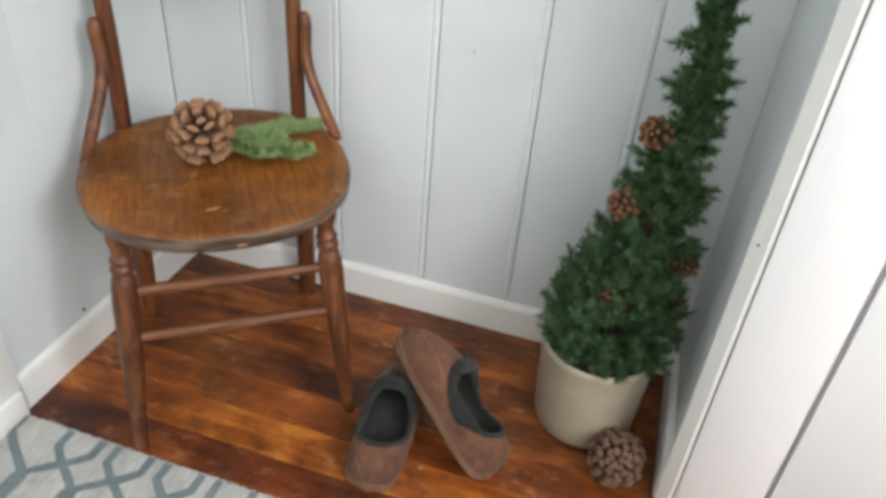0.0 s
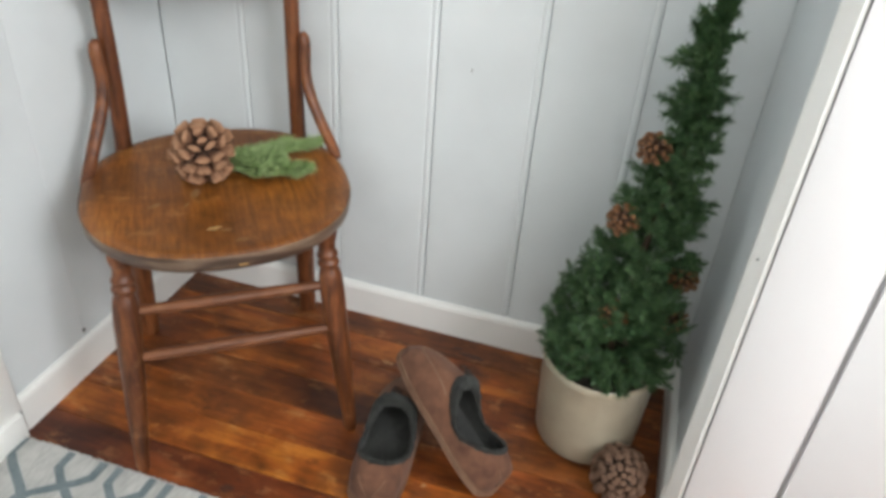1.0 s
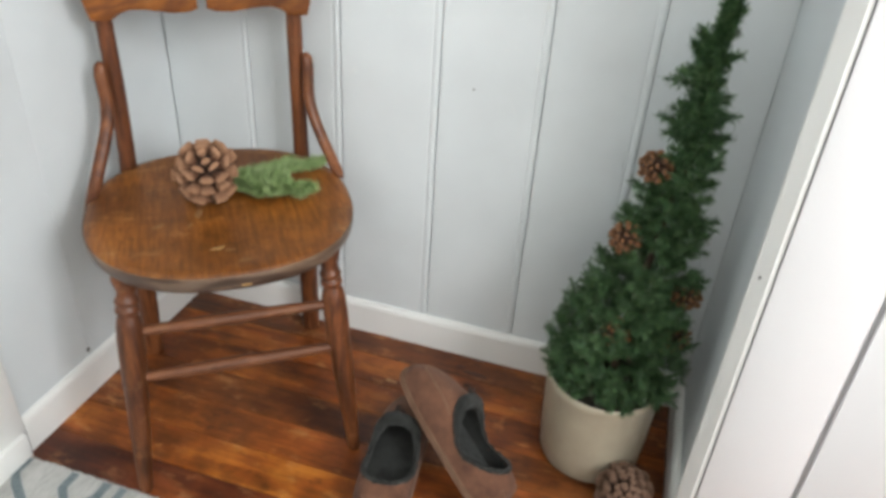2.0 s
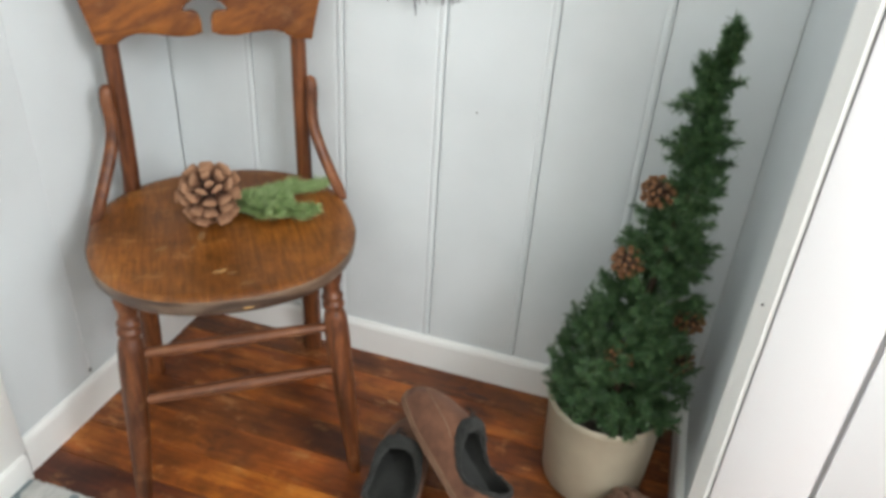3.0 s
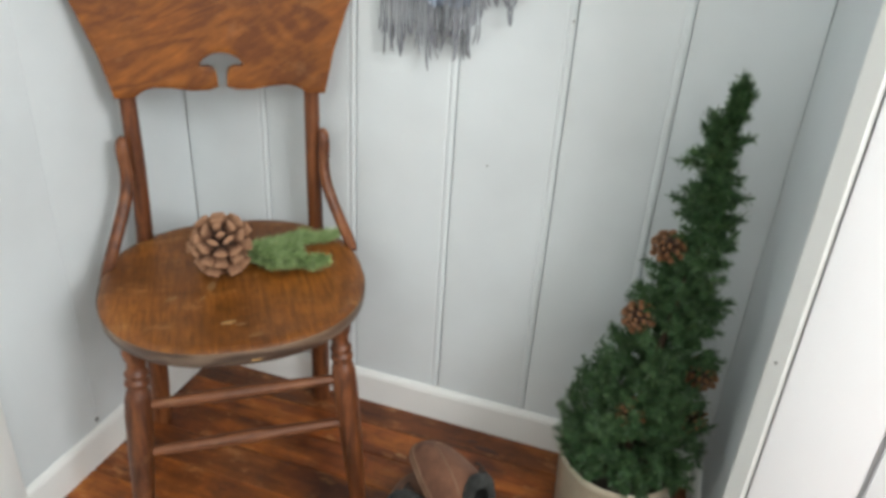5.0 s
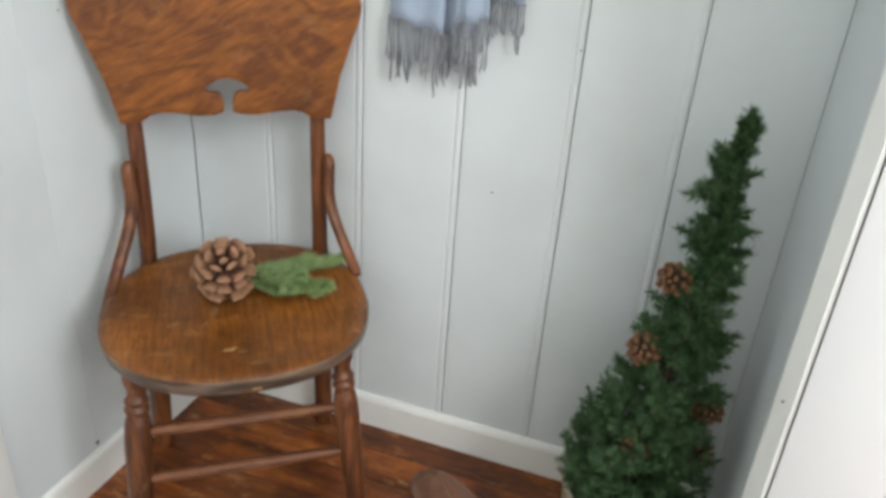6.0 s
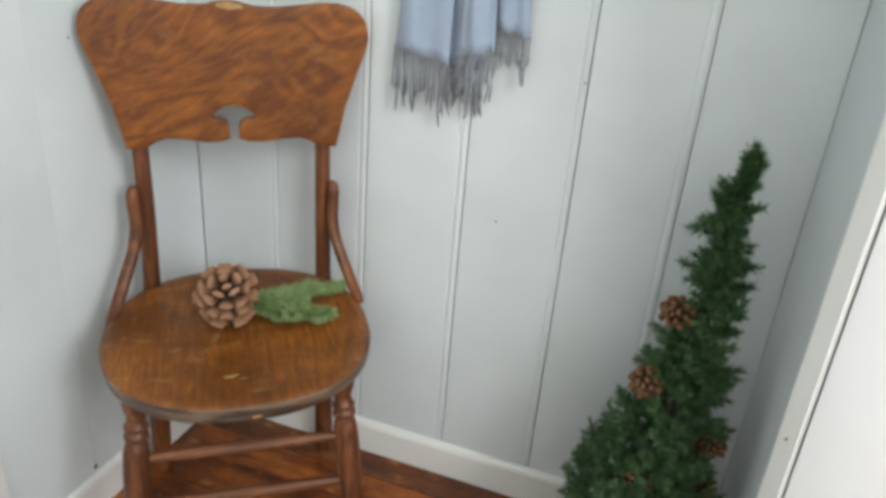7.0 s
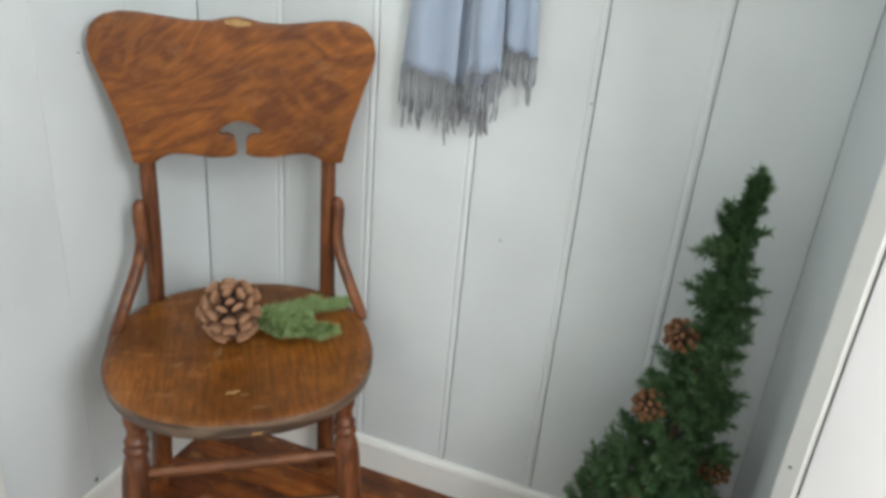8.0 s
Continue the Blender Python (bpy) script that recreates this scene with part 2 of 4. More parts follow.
def put(name, me, mat, parent=None, m=None, label=""):
    """Links mesh data as one object, under a thing or a part if one is given."""
    ob = new(name, me)
    if mat and not me.materials:
        me.materials.append(mat)
    if parent:
        ob.parent = parent
    if m is not None:
        ob.matrix_basis = m
    if label:
        ob["label"] = label
    return ob


def part(name, bm, mat, parent, label="", smooth=True, m=None):
    return put(name, finish(bm, smooth), mat, parent, m, label)


def thing(name, m, label, category, group="", kind=""):
    ob = new(name)
    ob.empty_display_size = 0.05
    ob.matrix_basis = m
    return tagged(ob, label, category, group, kind)


def add_box(bm, x0, x1, y0, y1, z0, z1, bevel=0.0):
    made = bmesh.ops.create_cube(bm, size=1)["verts"]
    bmesh.ops.scale(bm, vec=(x1 - x0, y1 - y0, z1 - z0), verts=made)
    bmesh.ops.translate(bm, vec=((x0 + x1) / 2, (y0 + y1) / 2, (z0 + z1) / 2), verts=made)
    if bevel:
        edges = list({e for v in made for e in v.link_edges})
        bmesh.ops.bevel(bm, geom=edges, offset=bevel, segments=2, affect="EDGES", profile=0.5)
    return bm


def box(x0, x1, y0, y1, z0, z1, bevel=0.0):
    return add_box(bmesh.new(), x0, x1, y0, y1, z0, z1, bevel)


def lathe(profile, segments=32, squash=1.0, power=2.0):
    """Turns (radius, height) pairs about z."""
    bm = bmesh.new()
    rings = []
    for r, z in profile:
        ring = []
        for i in range(segments):
            a = math.tau * i / segments
            c, s = math.cos(a), math.sin(a)
            k = (abs(c) ** power + abs(s) ** power) ** (-1 / power)
            ring.append(bm.verts.new((r * k * c, r * k * s * squash, z)))
        rings.append(ring)
    for a, b in zip(rings, rings[1:]):
        for i in range(segments):
            j = (i + 1) % segments
            bm.faces.new((a[i], a[j], b[j], b[i]))
    for ring in (rings[0], rings[-1]):
        bm.faces.new(ring)
    return bm


def sweep(points, sizes, sides=10, flat=1.0, bm=None, close=False):
    """A tube through points; sizes: its radius at each; flat: the second radius over the first."""
    bm = bm or bmesh.new()
    pts = [Vector(p) for p in points]
    n = len(pts)
    rings = []
    u = None
    for i, p in enumerate(pts):
        a = pts[(i - 1) % n] if close else pts[max(i - 1, 0)]
        b = pts[(i + 1) % n] if close else pts[min(i + 1, n - 1)]
        d = (b - a).normalized()
        if u is None:
            u = d.cross(Vector((0.13, 0.27, 0.95)))
            if u.length < 0.2:
                u = d.cross(Vector((1, 0, 0)))
        u = (u - d * u.dot(d)).normalized()
        w = d.cross(u).normalized()
        r = sizes[i] if isinstance(sizes, (list, tuple)) else sizes
        rings.append([bm.verts.new(p + u * r * math.cos(math.tau * k / sides) + w * r * flat * math.sin(math.tau * k / sides)) for k in range(sides)])
    pairs = list(zip(rings, rings[1:])) + ([(rings[-1], rings[0])] if close else [])
    for a, b in pairs:
        for k in range(sides):
            j = (k + 1) % sides
            bm.faces.new((a[k], a[j], b[j], b[k]))
    if not close:
        bm.faces.new(rings[0])
        bm.faces.new(rings[-1][::-1])
    return bm


def smooth_line(points, per=6):
    """Catmull-Rom through the points."""
    p = [Vector(q) for q in points]
    p = [p[0] * 2 - p[1]] + p + [p[-1] * 2 - p[-2]]
    out = []
    for i in range(1, len(p) - 2):
        a, b, c, d = p[i - 1:i + 3]
        for k in range(per):
            t = k / per
            out.append(0.5 * ((2 * b) + (c - a) * t + (2 * a - 5 * b + 4 * c - d) * t * t + (3 * b - a - 3 * c + d) * t ** 3))
    out.append(p[-2])
    return out


# ---- the room ----
X1, Y0, TOP, FAR = 1.152, -2.4, 2.7, 2.7      # alcove width, wall behind, ceiling, far side


def structure(name, bm, mat, label, category):
    return tagged(put(name, finish(bm, False), mat), label, category, kind="structure")


floor = structure("floor", box(-0.15, FAR + 0.1, Y0 - 0.1, 0.12, -0.06, -0.013), GAP, "orange-brown varnished old pine board floor with worn stains", "floor")
structure("ceiling", box(-0.15, FAR + 0.1, Y0 - 0.1, 0.12, TOP, TOP + 0.1), PLASTER, "plain white ceiling above the corner", "ceiling")
wall_north = structure("wall_north", box(-0.15, FAR + 0.1, 0.0145, 0.12, -0.013, TOP), WALL, "pale grey painted wall of vertical beaded boards", "wall")
wall_west = structure("wall_west", box(-0.15, -0.0145, Y0, 0.0145, -0.013, TOP), WALL, "pale grey painted side wall of vertical boards", "wall")
wall_east = structure("wall_east", box(X1, X1 + 0.1, -0.3395, 0.0, -0.013, TOP), WALL, "short grey painted return wall beside the door", "wall")
sy0, sy1, sz0, sz1 = ADDED_WINDOW
bm = bmesh.new()
for b in ((Y0, sy0, -0.013, TOP), (sy1, 0.0145, -0.013, TOP), (sy0, sy1, -0.013, sz0), (sy0, sy1, sz1, TOP)):
    add_box(bm, FAR, FAR + 0.1, b[0], b[1], b[2], b[3])
structure("wall_far", bm, PLASTER, "plain light wall with an added window across the room", "wall")
bm = bmesh.new()
wx0, wx1, wz0, wz1 = WINDOW
for b in ((-0.15, wx0, -0.013, TOP), (wx1, FAR + 0.1, -0.013, TOP), (wx0, wx1, -0.013, wz0), (wx0, wx1, wz1, TOP)):
    add_box(bm, b[0], b[1], Y0 - 0.1, Y0, b[2], b[3])
structure("wall_south", bm, PLASTER, "plain light wall with a wide window", "wall")


def build_window(name, m, width, height):
    window = thing(name, m, "unseen white-framed daylight window with two panes", "window", kind="structure")
    hw, hh = width / 2, height / 2
    bm = bmesh.new()
    for b in ((-hw, -hw + 0.05, -hh, hh), (hw - 0.05, hw, -hh, hh), (-hw + 0.05, hw - 0.05, -hh, -hh + 0.05), (-hw + 0.05, hw - 0.05, hh - 0.05, hh), (-0.025, 0.025, -hh + 0.05, hh - 0.05)):
        add_box(bm, b[0], b[1], -0.03, 0.03, b[2], b[3])
    part("window_frame", bm, TRIM, window, smooth=False)
    for s in (-1, 1):
        pane = part("pane", box(-hw / 2 + 0.04, hw / 2 - 0.04, -0.003, 0.003, -hh + 0.05, hh - 0.05), GLASS, window, smooth=False, m=pose(s * hw / 2, 0, 0))
        pane.visible_shadow = False


build_window("window_1", pose((wx0 + wx1) / 2, Y0 - 0.05, (wz0 + wz1) / 2), wx1 - wx0, wz1 - wz0)
# added, unseen: the opening for the lamp that brightens the west wall
build_window("added_window_2", pose(FAR + 0.05, (sy0 + sy1) / 2, (sz0 + sz1) / 2, 0, 0, 90), sy1 - sy0, sz1 - sz0)


def skirting(length, height=0.079, depth=0.014):
    """A baseboard along x, its back at y = 0, its face towards -y."""
    prof = ((0, 0), (-depth, 0), (-depth, height - 0.012), (-depth * 0.82, height - 0.005), (-depth * 0.45, height), (0, height))
    bm = bmesh.new()
    ends = [[bm.verts.new((x, y, z)) for y, z in prof] for x in (0, length)]
    for i in range(len(prof)):
        j = (i + 1) % len(prof)
        bm.faces.new((ends[0][i], ends[0][j], ends[1][j], ends[1][i]))
    bm.faces.new(ends[0])
    bm.faces.new(ends[1][::-1])
    return bm


def baseboard(length, m, label, depth=0.014):
    tagged(put("baseboard", finish(skirting(length, 0.079, depth), False), TRIM, None, m), label, "baseboard", "baseboards", "structure")


baseboard(X1 - 0.0102, pose(0.0102, 0, 0), "white painted baseboard under the boarded wall")
baseboard(0.563, pose(0, -0.563, 0, 0, 0, 90), "white painted baseboard on the side wall", 0.010)
baseboard(0.3245, pose(X1, -0.0142, 0, 0, 0, -90), "white painted baseboard on the short return wall")

# door casing on the side wall, with its low block
casing = thing("door_casing", pose(0, -0.566, 0), "white painted door casing with a plinth block", "door casing", kind="structure")
part("casing_board", box(-0.0145, 0.015, -0.11, 0.0, 0.058, 2.08, 0.003), TRIM, casing)
part("plinth_block", box(-0.0145, 0.022, -0.12, -0.006, 0.0, 0.058, 0.003), TRIM, casing)

# casing and open panelled door beside the tree
casing = thing("door_casing", pose(X1, -0.37, 0), "off-white painted door jamb with a beaded edge", "door casing", kind="structure")
bm = bmesh.new()
plan = ((-0.0110, 0.03), (-0.0110, 0.0225), (0.0060, 0.0), (0.0112, 0.0), (0.0112, 0.03))
ends = [[bm.verts.new((x, y, z)) for x, y in plan] for z in (0.0, 2.08)]
for i in range(5):
    bm.faces.new((ends[0][i], ends[0][(i + 1) % 5], ends[1][(i + 1) % 5], ends[1][i]))
bm.faces.new(ends[0])
bm.faces.new(ends[1][::-1])
part("jamb_board", bm, TRIM, casing, smooth=False)
part("nail_hole", sweep(((-0.0042, 0.0096, 0.559), (-0.003, 0.0112, 0.559)), 0.0016, 8), NAIL, casing)

DOOR_TURN = 72
door = thing("door_1", pose(X1 + 0.0125, -0.374, 0.012, 0, 0, -90 + DOOR_TURN), "glossy white painted panelled door standing open", "door", kind="structure")
STILE = 0.119
part("stile", box(0, STILE, 0.0, 0.036, 0, 2.02, 0.002), DOOR, door)
part("stile", box(0.78 - STILE, 0.78, 0.0, 0.036, 0, 2.02, 0.002), DOOR, door)
for z0, z1 in ((0, 0.05), (0.95, 1.07), (1.88, 2.02)):
    part("rail", box(STILE + 0.0005, 0.7795 - STILE, 0.0, 0.036, z0, z1, 0.002), DOOR, door)
for z0, z1 in ((0.05, 0.95), (1.07, 1.88)):
    part("backing", box(STILE + 0.0006, 0.7794 - STILE, 0.027, 0.034, z0 + 0.0005, z1 - 0.0005), DOOR, door)
    part("panel", box(STILE + 0.0075, 0.7725 - STILE, 0.003, 0.026, z0 + 0.004, z1 - 0.004, 0.002), DOOR, door)


# ---- chair ----
def turned(a, b, profile, segments=20, stout=1.0):
    """A lathe-turned bar from a to b; profile: (share of the length, radius)."""
    a, b = Vector(a), Vector(b)
    length = (b - a).length
    bm = lathe([(r * stout, t * length) for t, r in profile], segments)
    q = (b - a).to_track_quat("Z", "Y").to_matrix().to_4x4()
    bmesh.ops.transform(bm, matrix=Matrix.Translation(a) @ q, verts=bm.verts)
    return bm


def backrest_mesh():
    """A bent panel, column by column between its lower and upper edge, with a mushroom cut-out in the middle of the lower edge."""
    def follow(*pairs):
        xs, zs = zip(*pairs)
        return lambda x: float(np.interp(abs(x), xs, zs))

    low = follow((0, 0.741), (0.011, 0.739), (0.022, 0.735), (0.05, 0.734), (0.085, 0.740), (0.112, 0.742), (0.130, 0.737), (0.143, 0.727), (0.176, 0.726), (0.184, 0.760),
                 (0.193, 0.800), (0.204, 0.832), (0.215, 0.865), (0.226, 0.895), (0.2305, 0.915))
    high = follow((0, 0.970), (0.02, 0.967), (0.04, 0.962), (0.075, 0.961), (0.115, 0.966), (0.150, 0.971), (0.180, 0.972), (0.205, 0.966), (0.218, 0.957), (0.226, 0.945), (0.2305, 0.925))
    lobe = follow((0.0075, 0.753), (0.009, 0.763), (0.013, 0.771), (0.022, 0.775), (0.031, 0.774), (0.037, 0.777))
    arch = follow((0, 0.798), (0.014, 0.796), (0.027, 0.789), (0.033, 0.783), (0.037, 0.777))
    half = [0.0075, 0.009, 0.011, 0.013, 0.017, 0.022, 0.027, 0.031, 0.034, 0.037] + [0.037 + 0.0065 * i for i in range(1, 21)] + [0.1735, 0.1762, 0.18, 0.184, 0.1885, 0.193, 0.1985, 0.204, 0.2095, 0.215, 0.2205, 0.226, 0.2285, 0.2305]
    cols = [-x for x in half[::-1]] + [-0.0035, 0.0, 0.0035] + half
    bm = bmesh.new()
    rows = 12
    grid = []
    for x in cols:
        inside = abs(x) < 0.0075
        cut = 0.0 if abs(x) < 0.037 else min(max(0.777, low(x)), high(x))
        a, b = (lobe(x), arch(x)) if abs(x) < 0.037 else (cut, cut)
        foot = min(low(x), a)
        lower = None if inside else [bm.verts.new((x, 0, foot + (a - foot) * i / 4)) for i in range(5)]
        start = max(b, low(x))
        upper = [bm.verts.new((x, 0, start + (high(x) - start) * i / rows)) for i in range(rows + 1)]
        grid.append((lower, upper))
    faces = []
    for (l0, u0), (l1, u1) in zip(grid, grid[1:]):
        for p, q in ((l0, l1), (u0, u1)):
            if p and q:
                for i in range(len(p) - 1):
                    faces.append(bm.faces.new((p[i], q[i], q[i + 1], p[i + 1])))
    bmesh.ops.remove_doubles(bm, verts=bm.verts, dist=0.0002)
    faces = list(bm.faces)
    got = bmesh.ops.extrude_face_region(bm, geom=faces)["geom"]
    bmesh.ops.translate(bm, vec=(0, 0.016, 0), verts=[g for g in got if isinstance(g, bmesh.types.BMVert)])
    bmesh.ops.recalc_face_normals(bm, faces=bm.faces)
    edges = [e for e in bm.edges if len(e.link_faces) == 2 and e.calc_face_angle(0) > 1.2 and abs(e.verts[0].co.y - e.verts[1].co.y) < 1e-5]
    bmesh.ops.bevel(bm, geom=edges, offset=0.0016, segments=2, affect="EDGES", profile=0.5, clamp_overlap=True)
    for v in bm.verts:
        v.co.y += -0.28 * v.co.x ** 2 + 0.06 * (v.co.z - 0.73)
    return bm


def build_chair(m):
    chair = thing("side_chair", m, "old brown varnished wooden chair with a round seat and carved backrest", "chair")
    R = 0.2155
    seat = part("seat", lathe([(0.004, 0.4415), (0.06, 0.4418), (0.12, 0.4432), (0.165, 0.4462), (0.188, 0.449), (0.2, 0.4505), (R - 0.006, 0.4502), (R - 0.002, 0.448),
                               (R - 0.0005, 0.4445), (R - 0.0005, 0.441), (0.03, 0.437)][::-1], 96, 1.0, 2.3), SEATWOOD, chair, "worn oak seat with pale scuffs", m=pose(0.002, 0.009, 0) @ Matrix.Diagonal((1.028, 1.048, 1, 1)))
    part("seat_rim", lathe([(R - 0.03, 0.4405), (R - 0.0015, 0.4405), (R - 0.0012, 0.4468), (R + 0.0003, 0.4472), (R + 0.0009, 0.445), (R + 0.0006, 0.436), (R - 0.001, 0.426), (R - 0.006, 0.419), (R - 0.012, 0.417), (R - 0.03, 0.417)], 96, 1.0, 2.3), RIMWOOD, chair, "scraped dark bent rim", m=pose(0.002, 0.009, 0) @ Matrix.Diagonal((1.028, 1.048, 1, 1)))
    part("chip", sweep(((0.010, -0.2135, 0.429), (0.024, -0.213, 0.4285)), (0.005, 0.004), 8, 0.5), CHIP, seat, "bare chipped spot")
    for x, y, a, w in ((-0.019, -0.131, 20, 0.013), (0.0, -0.14, 5, 0.010), (-0.105, -0.045, 30, 0.012), (-0.04, -0.015, 75, 0.016), (-0.055, -0.05, 60, 0.008), (0.02, -0.178, 10, 0.012)):
        bm = lathe([(w, 0), (w * 0.8, 0.0004), (w * 0.15, 0.0006)], 14, 0.42, 1.7)
        for v in bm.verts:
            v.co.x *= 1 + 0.35 * noise.noise(v.co * 160 + Vector((x * 90, y * 70, 0)))
            v.co.y *= 1 + 0.5 * noise.noise(v.co * 120 + Vector((y * 90, x * 70, 3)))
        r = math.hypot(x, y)
        h = float(np.interp(r, (0.06, 0.12, 0.165, 0.188, 0.2), (0.4418, 0.4432, 0.4462, 0.449, 0.4505)))
        part("scuff", bm, CHIP if w > 0.0125 and x < 0.01 and y < -0.1 else SCUFF, seat, m=pose(x, y, h - 0.0002, 0, 0, a))
    leg_profile = ((0, 0.0085), (0.02, 0.0105), (0.1, 0.012), (0.35, 0.0155), (0.6, 0.0185), (0.70, 0.0195), (0.77, 0.0185), (0.80, 0.0165), (0.812, 0.0142), (0.822, 0.0138),
                   (0.828, 0.0165), (0.838, 0.0175), (0.848, 0.0165), (0.854, 0.0142), (0.862, 0.0138), (0.868, 0.0165), (0.876, 0.017), (0.884, 0.0155), (0.892, 0.0132),
                   (0.92, 0.0132), (0.94, 0.0165), (0.965, 0.019), (0.985, 0.0175), (1.0, 0.015))
    for s in (-1, 1):
        part("front_leg", turned((s * 0.187, -0.19, 0), (s * 0.157, -0.128, 0.428), leg_profile, 20, 1.1), LEGWOOD, chair)
    for z, y in ((0.316, -0.172), (0.230, -0.155)):
        t = z / 0.428
        x = 0.187 - 0.03 * t
        yy = -0.19 + 0.062 * t
        part("stretcher", turned((-x + 0.008, yy, z), (x - 0.008, yy, z), ((0, 0.0075), (0.08, 0.0088), (0.3, 0.0104), (0.5, 0.0116), (0.7, 0.0104), (0.92, 0.0088), (1, 0.0075)), 14), RUNGWOOD, chair)
    for s in (-1, 1):
        x = 0.008 + s * 0.158
        splay = 0.024 if s < 0 else 0.006
        post = smooth_line(((x + s * splay, 0.202, 0), (x + s * splay * 0.6, 0.19, 0.2), (x + s * splay * 0.2, 0.186, 0.42), (x, 0.188, 0.58), (x, 0.192, 0.70), (x, 0.194, 0.80)), 5)
        part("back_post", sweep(post, [0.0195 if i < 10 else 0.0178 if i < 11 else 0.0162 - 0.0001 * i for i in range(len(post))], 14), LEGWOOD, chair)
        hip = smooth_line(((0.006 + s * 0.2185, 0.040, 0.430), (0.006 + s * 0.216, 0.066, 0.443), (0.006 + s * 0.209, 0.096, 0.463), (0.006 + s * 0.195, 0.126, 0.5), (0.007 + s * 0.180, 0.148, 0.545),
                           (0.008 + s * 0.174, 0.16, 0.585), (0.008 + s * 0.176, 0.166, 0.63), (0.008 + s * 0.173, 0.172, 0.655)), 5)
        hip = hip[6:] if s > 0 else hip
        brace = part("hip_brace", sweep(hip, [0.008, 0.0095] + [0.0112] * (len(hip) - 5) + [0.0105, 0.0085, 0.0045], 14, 0.85), LEGWOOD, chair)
        for z in (0.604, 0.634) if s > 0 else ():
            part("screw", sweep(((0.008 + s * 0.1805, 0.159, z), (0.008 + s * 0.1838, 0.1575, z), (0.008 + s * 0.1850, 0.157, z)), (0.0022, 0.0024, 0.0012), 10), GAP, brace, "dark screw head")
    part("backrest", backrest_mesh(), BACKWOOD, chair, "figured oak backrest with a mushroom cut-out", m=pose(0.010, 0.165, 0))
    part("worn_peak", sweep(((-0.02, 0.1782, 0.9625), (0.0, 0.1780, 0.962), (0.022, 0.1782, 0.9605)), (0.0006, 0.0016, 0.0006), 10, 4.6), CHIP, chair, "bare worn spot on the top edge", m=pose(0.010, 0, 0))
    return chair


CHAIR = pose(0.297, -0.303, 0, 0, 0, 35.8)
build_chair(CHAIR)


# ---- pine cones ----
def scale_mesh(rows):
    """One woody scale: a stalk that widens to a thick blunt lip with a ridge; along +x, 1 long; rows of x, half width, half height, lift."""
    bm = bmesh.new()
    rings = []
    for x, w, h, lift in rows:
        rings.append([bm.verts.new((x, w * c, lift + h * s)) for c, s in ((-1, -0.1), (-0.55, 0.8), (0, 1.05), (0.55, 0.8), (1, -0.1), (0.5, -0.7), (-0.5, -0.7))])
    for a, b in zip(rings, rings[1:]):
        for i in range(7):
            bm.faces.new((a[i], a[(i + 1) % 7], b[(i + 1) % 7], b[i]))
    bm.faces.new(rings[-1])
    bm.faces.new(rings[0][::-1])
    return finish(bm, True, 35)


BROAD = ((0.0, 0.09, 0.05, 0.0), (0.35, 0.15, 0.06, 0.0), (0.66, 0.25, 0.075, 0.0), (0.86, 0.305, 0.10, 0.01), (0.96, 0.30, 0.105, 0.012), (1.0, 0.25, 0.085, 0.008))
KNOBBED = ((0.0, 0.08, 0.05, 0.0), (0.5, 0.15, 0.07, 0.0), (0.82, 0.25, 0.11, 0.02), (0.93, 0.24, 0.13, 0.03), (1.0, 0.13, 0.08, 0.03))
SCALE_BROAD, SCALE_KNOB, SCALE_GOLD = scale_mesh(BROAD), scale_mesh(KNOBBED), scale_mesh(KNOBBED)
SCALE_BROAD.materials.append(CONEWOOD)
SCALE_KNOB.materials.append(CONEDULL)
SCALE_GOLD.materials.append(CONEGOLD)


def build_cone(m, radius, label, group, mesh, rings, seed=0):
    """An open cone about its own z, its tip to +z; rings of count, height, tilt in degrees, reach and width of the scales, in radii."""
    rnd = random.Random(seed)
    cone = thing("pine_cone", m, label, "pine cone", group)
    part("core", lathe([(radius * 0.12, -radius * 0.75), (radius * 0.38, -radius * 0.5), (radius * 0.46, 0.0), (radius * 0.38, radius * 0.4), (radius * 0.12, radius * 0.74)], 14), CONEDARK, cone)
    for k, (count, height, tilt, reach, width) in enumerate(rings):
        for i in range(count):
            a = math.tau * (i + 0.5 * (k % 2)) / count + rnd.uniform(-0.09, 0.09)
            size = radius * reach * rnd.uniform(0.93, 1.06)
            lean = radians(tilt + rnd.uniform(-6, 6))
            spin = Matrix.Rotation(a, 4, "Z") @ Matrix.Translation((radius * 0.1, 0, radius * (height + rnd.uniform(-0.03, 0.03)))) @ Matrix.Rotation(-lean, 4, "Y") @ Matrix.Rotation(rnd.uniform(-0.12, 0.12), 4, "X")
            put("scale", mesh, None, cone, spin @ Matrix.Diagonal((size, radius * width, radius * 0.95, 1)))
    return cone


OPEN = ((9, -0.48, -34, 0.84, 0.80), (9, -0.22, -11, 0.94, 0.84), (8, 0.02, 11, 0.92, 0.84), (7, 0.24, 33, 0.77, 0.78), (5, 0.41, 55, 0.57, 0.64), (2, 0.5, 76, 0.4, 0.46))
WIDE = ((9, -0.46, -32, 0.90, 0.80), (10, -0.18, -8, 0.98, 0.76), (10, 0.06, 15, 0.95, 0.72), (8, 0.20, 36, 0.87, 0.80), (5, 0.27, 59, 0.82, 0.74), (2, 0.28, 82, 0.74, 0.55))
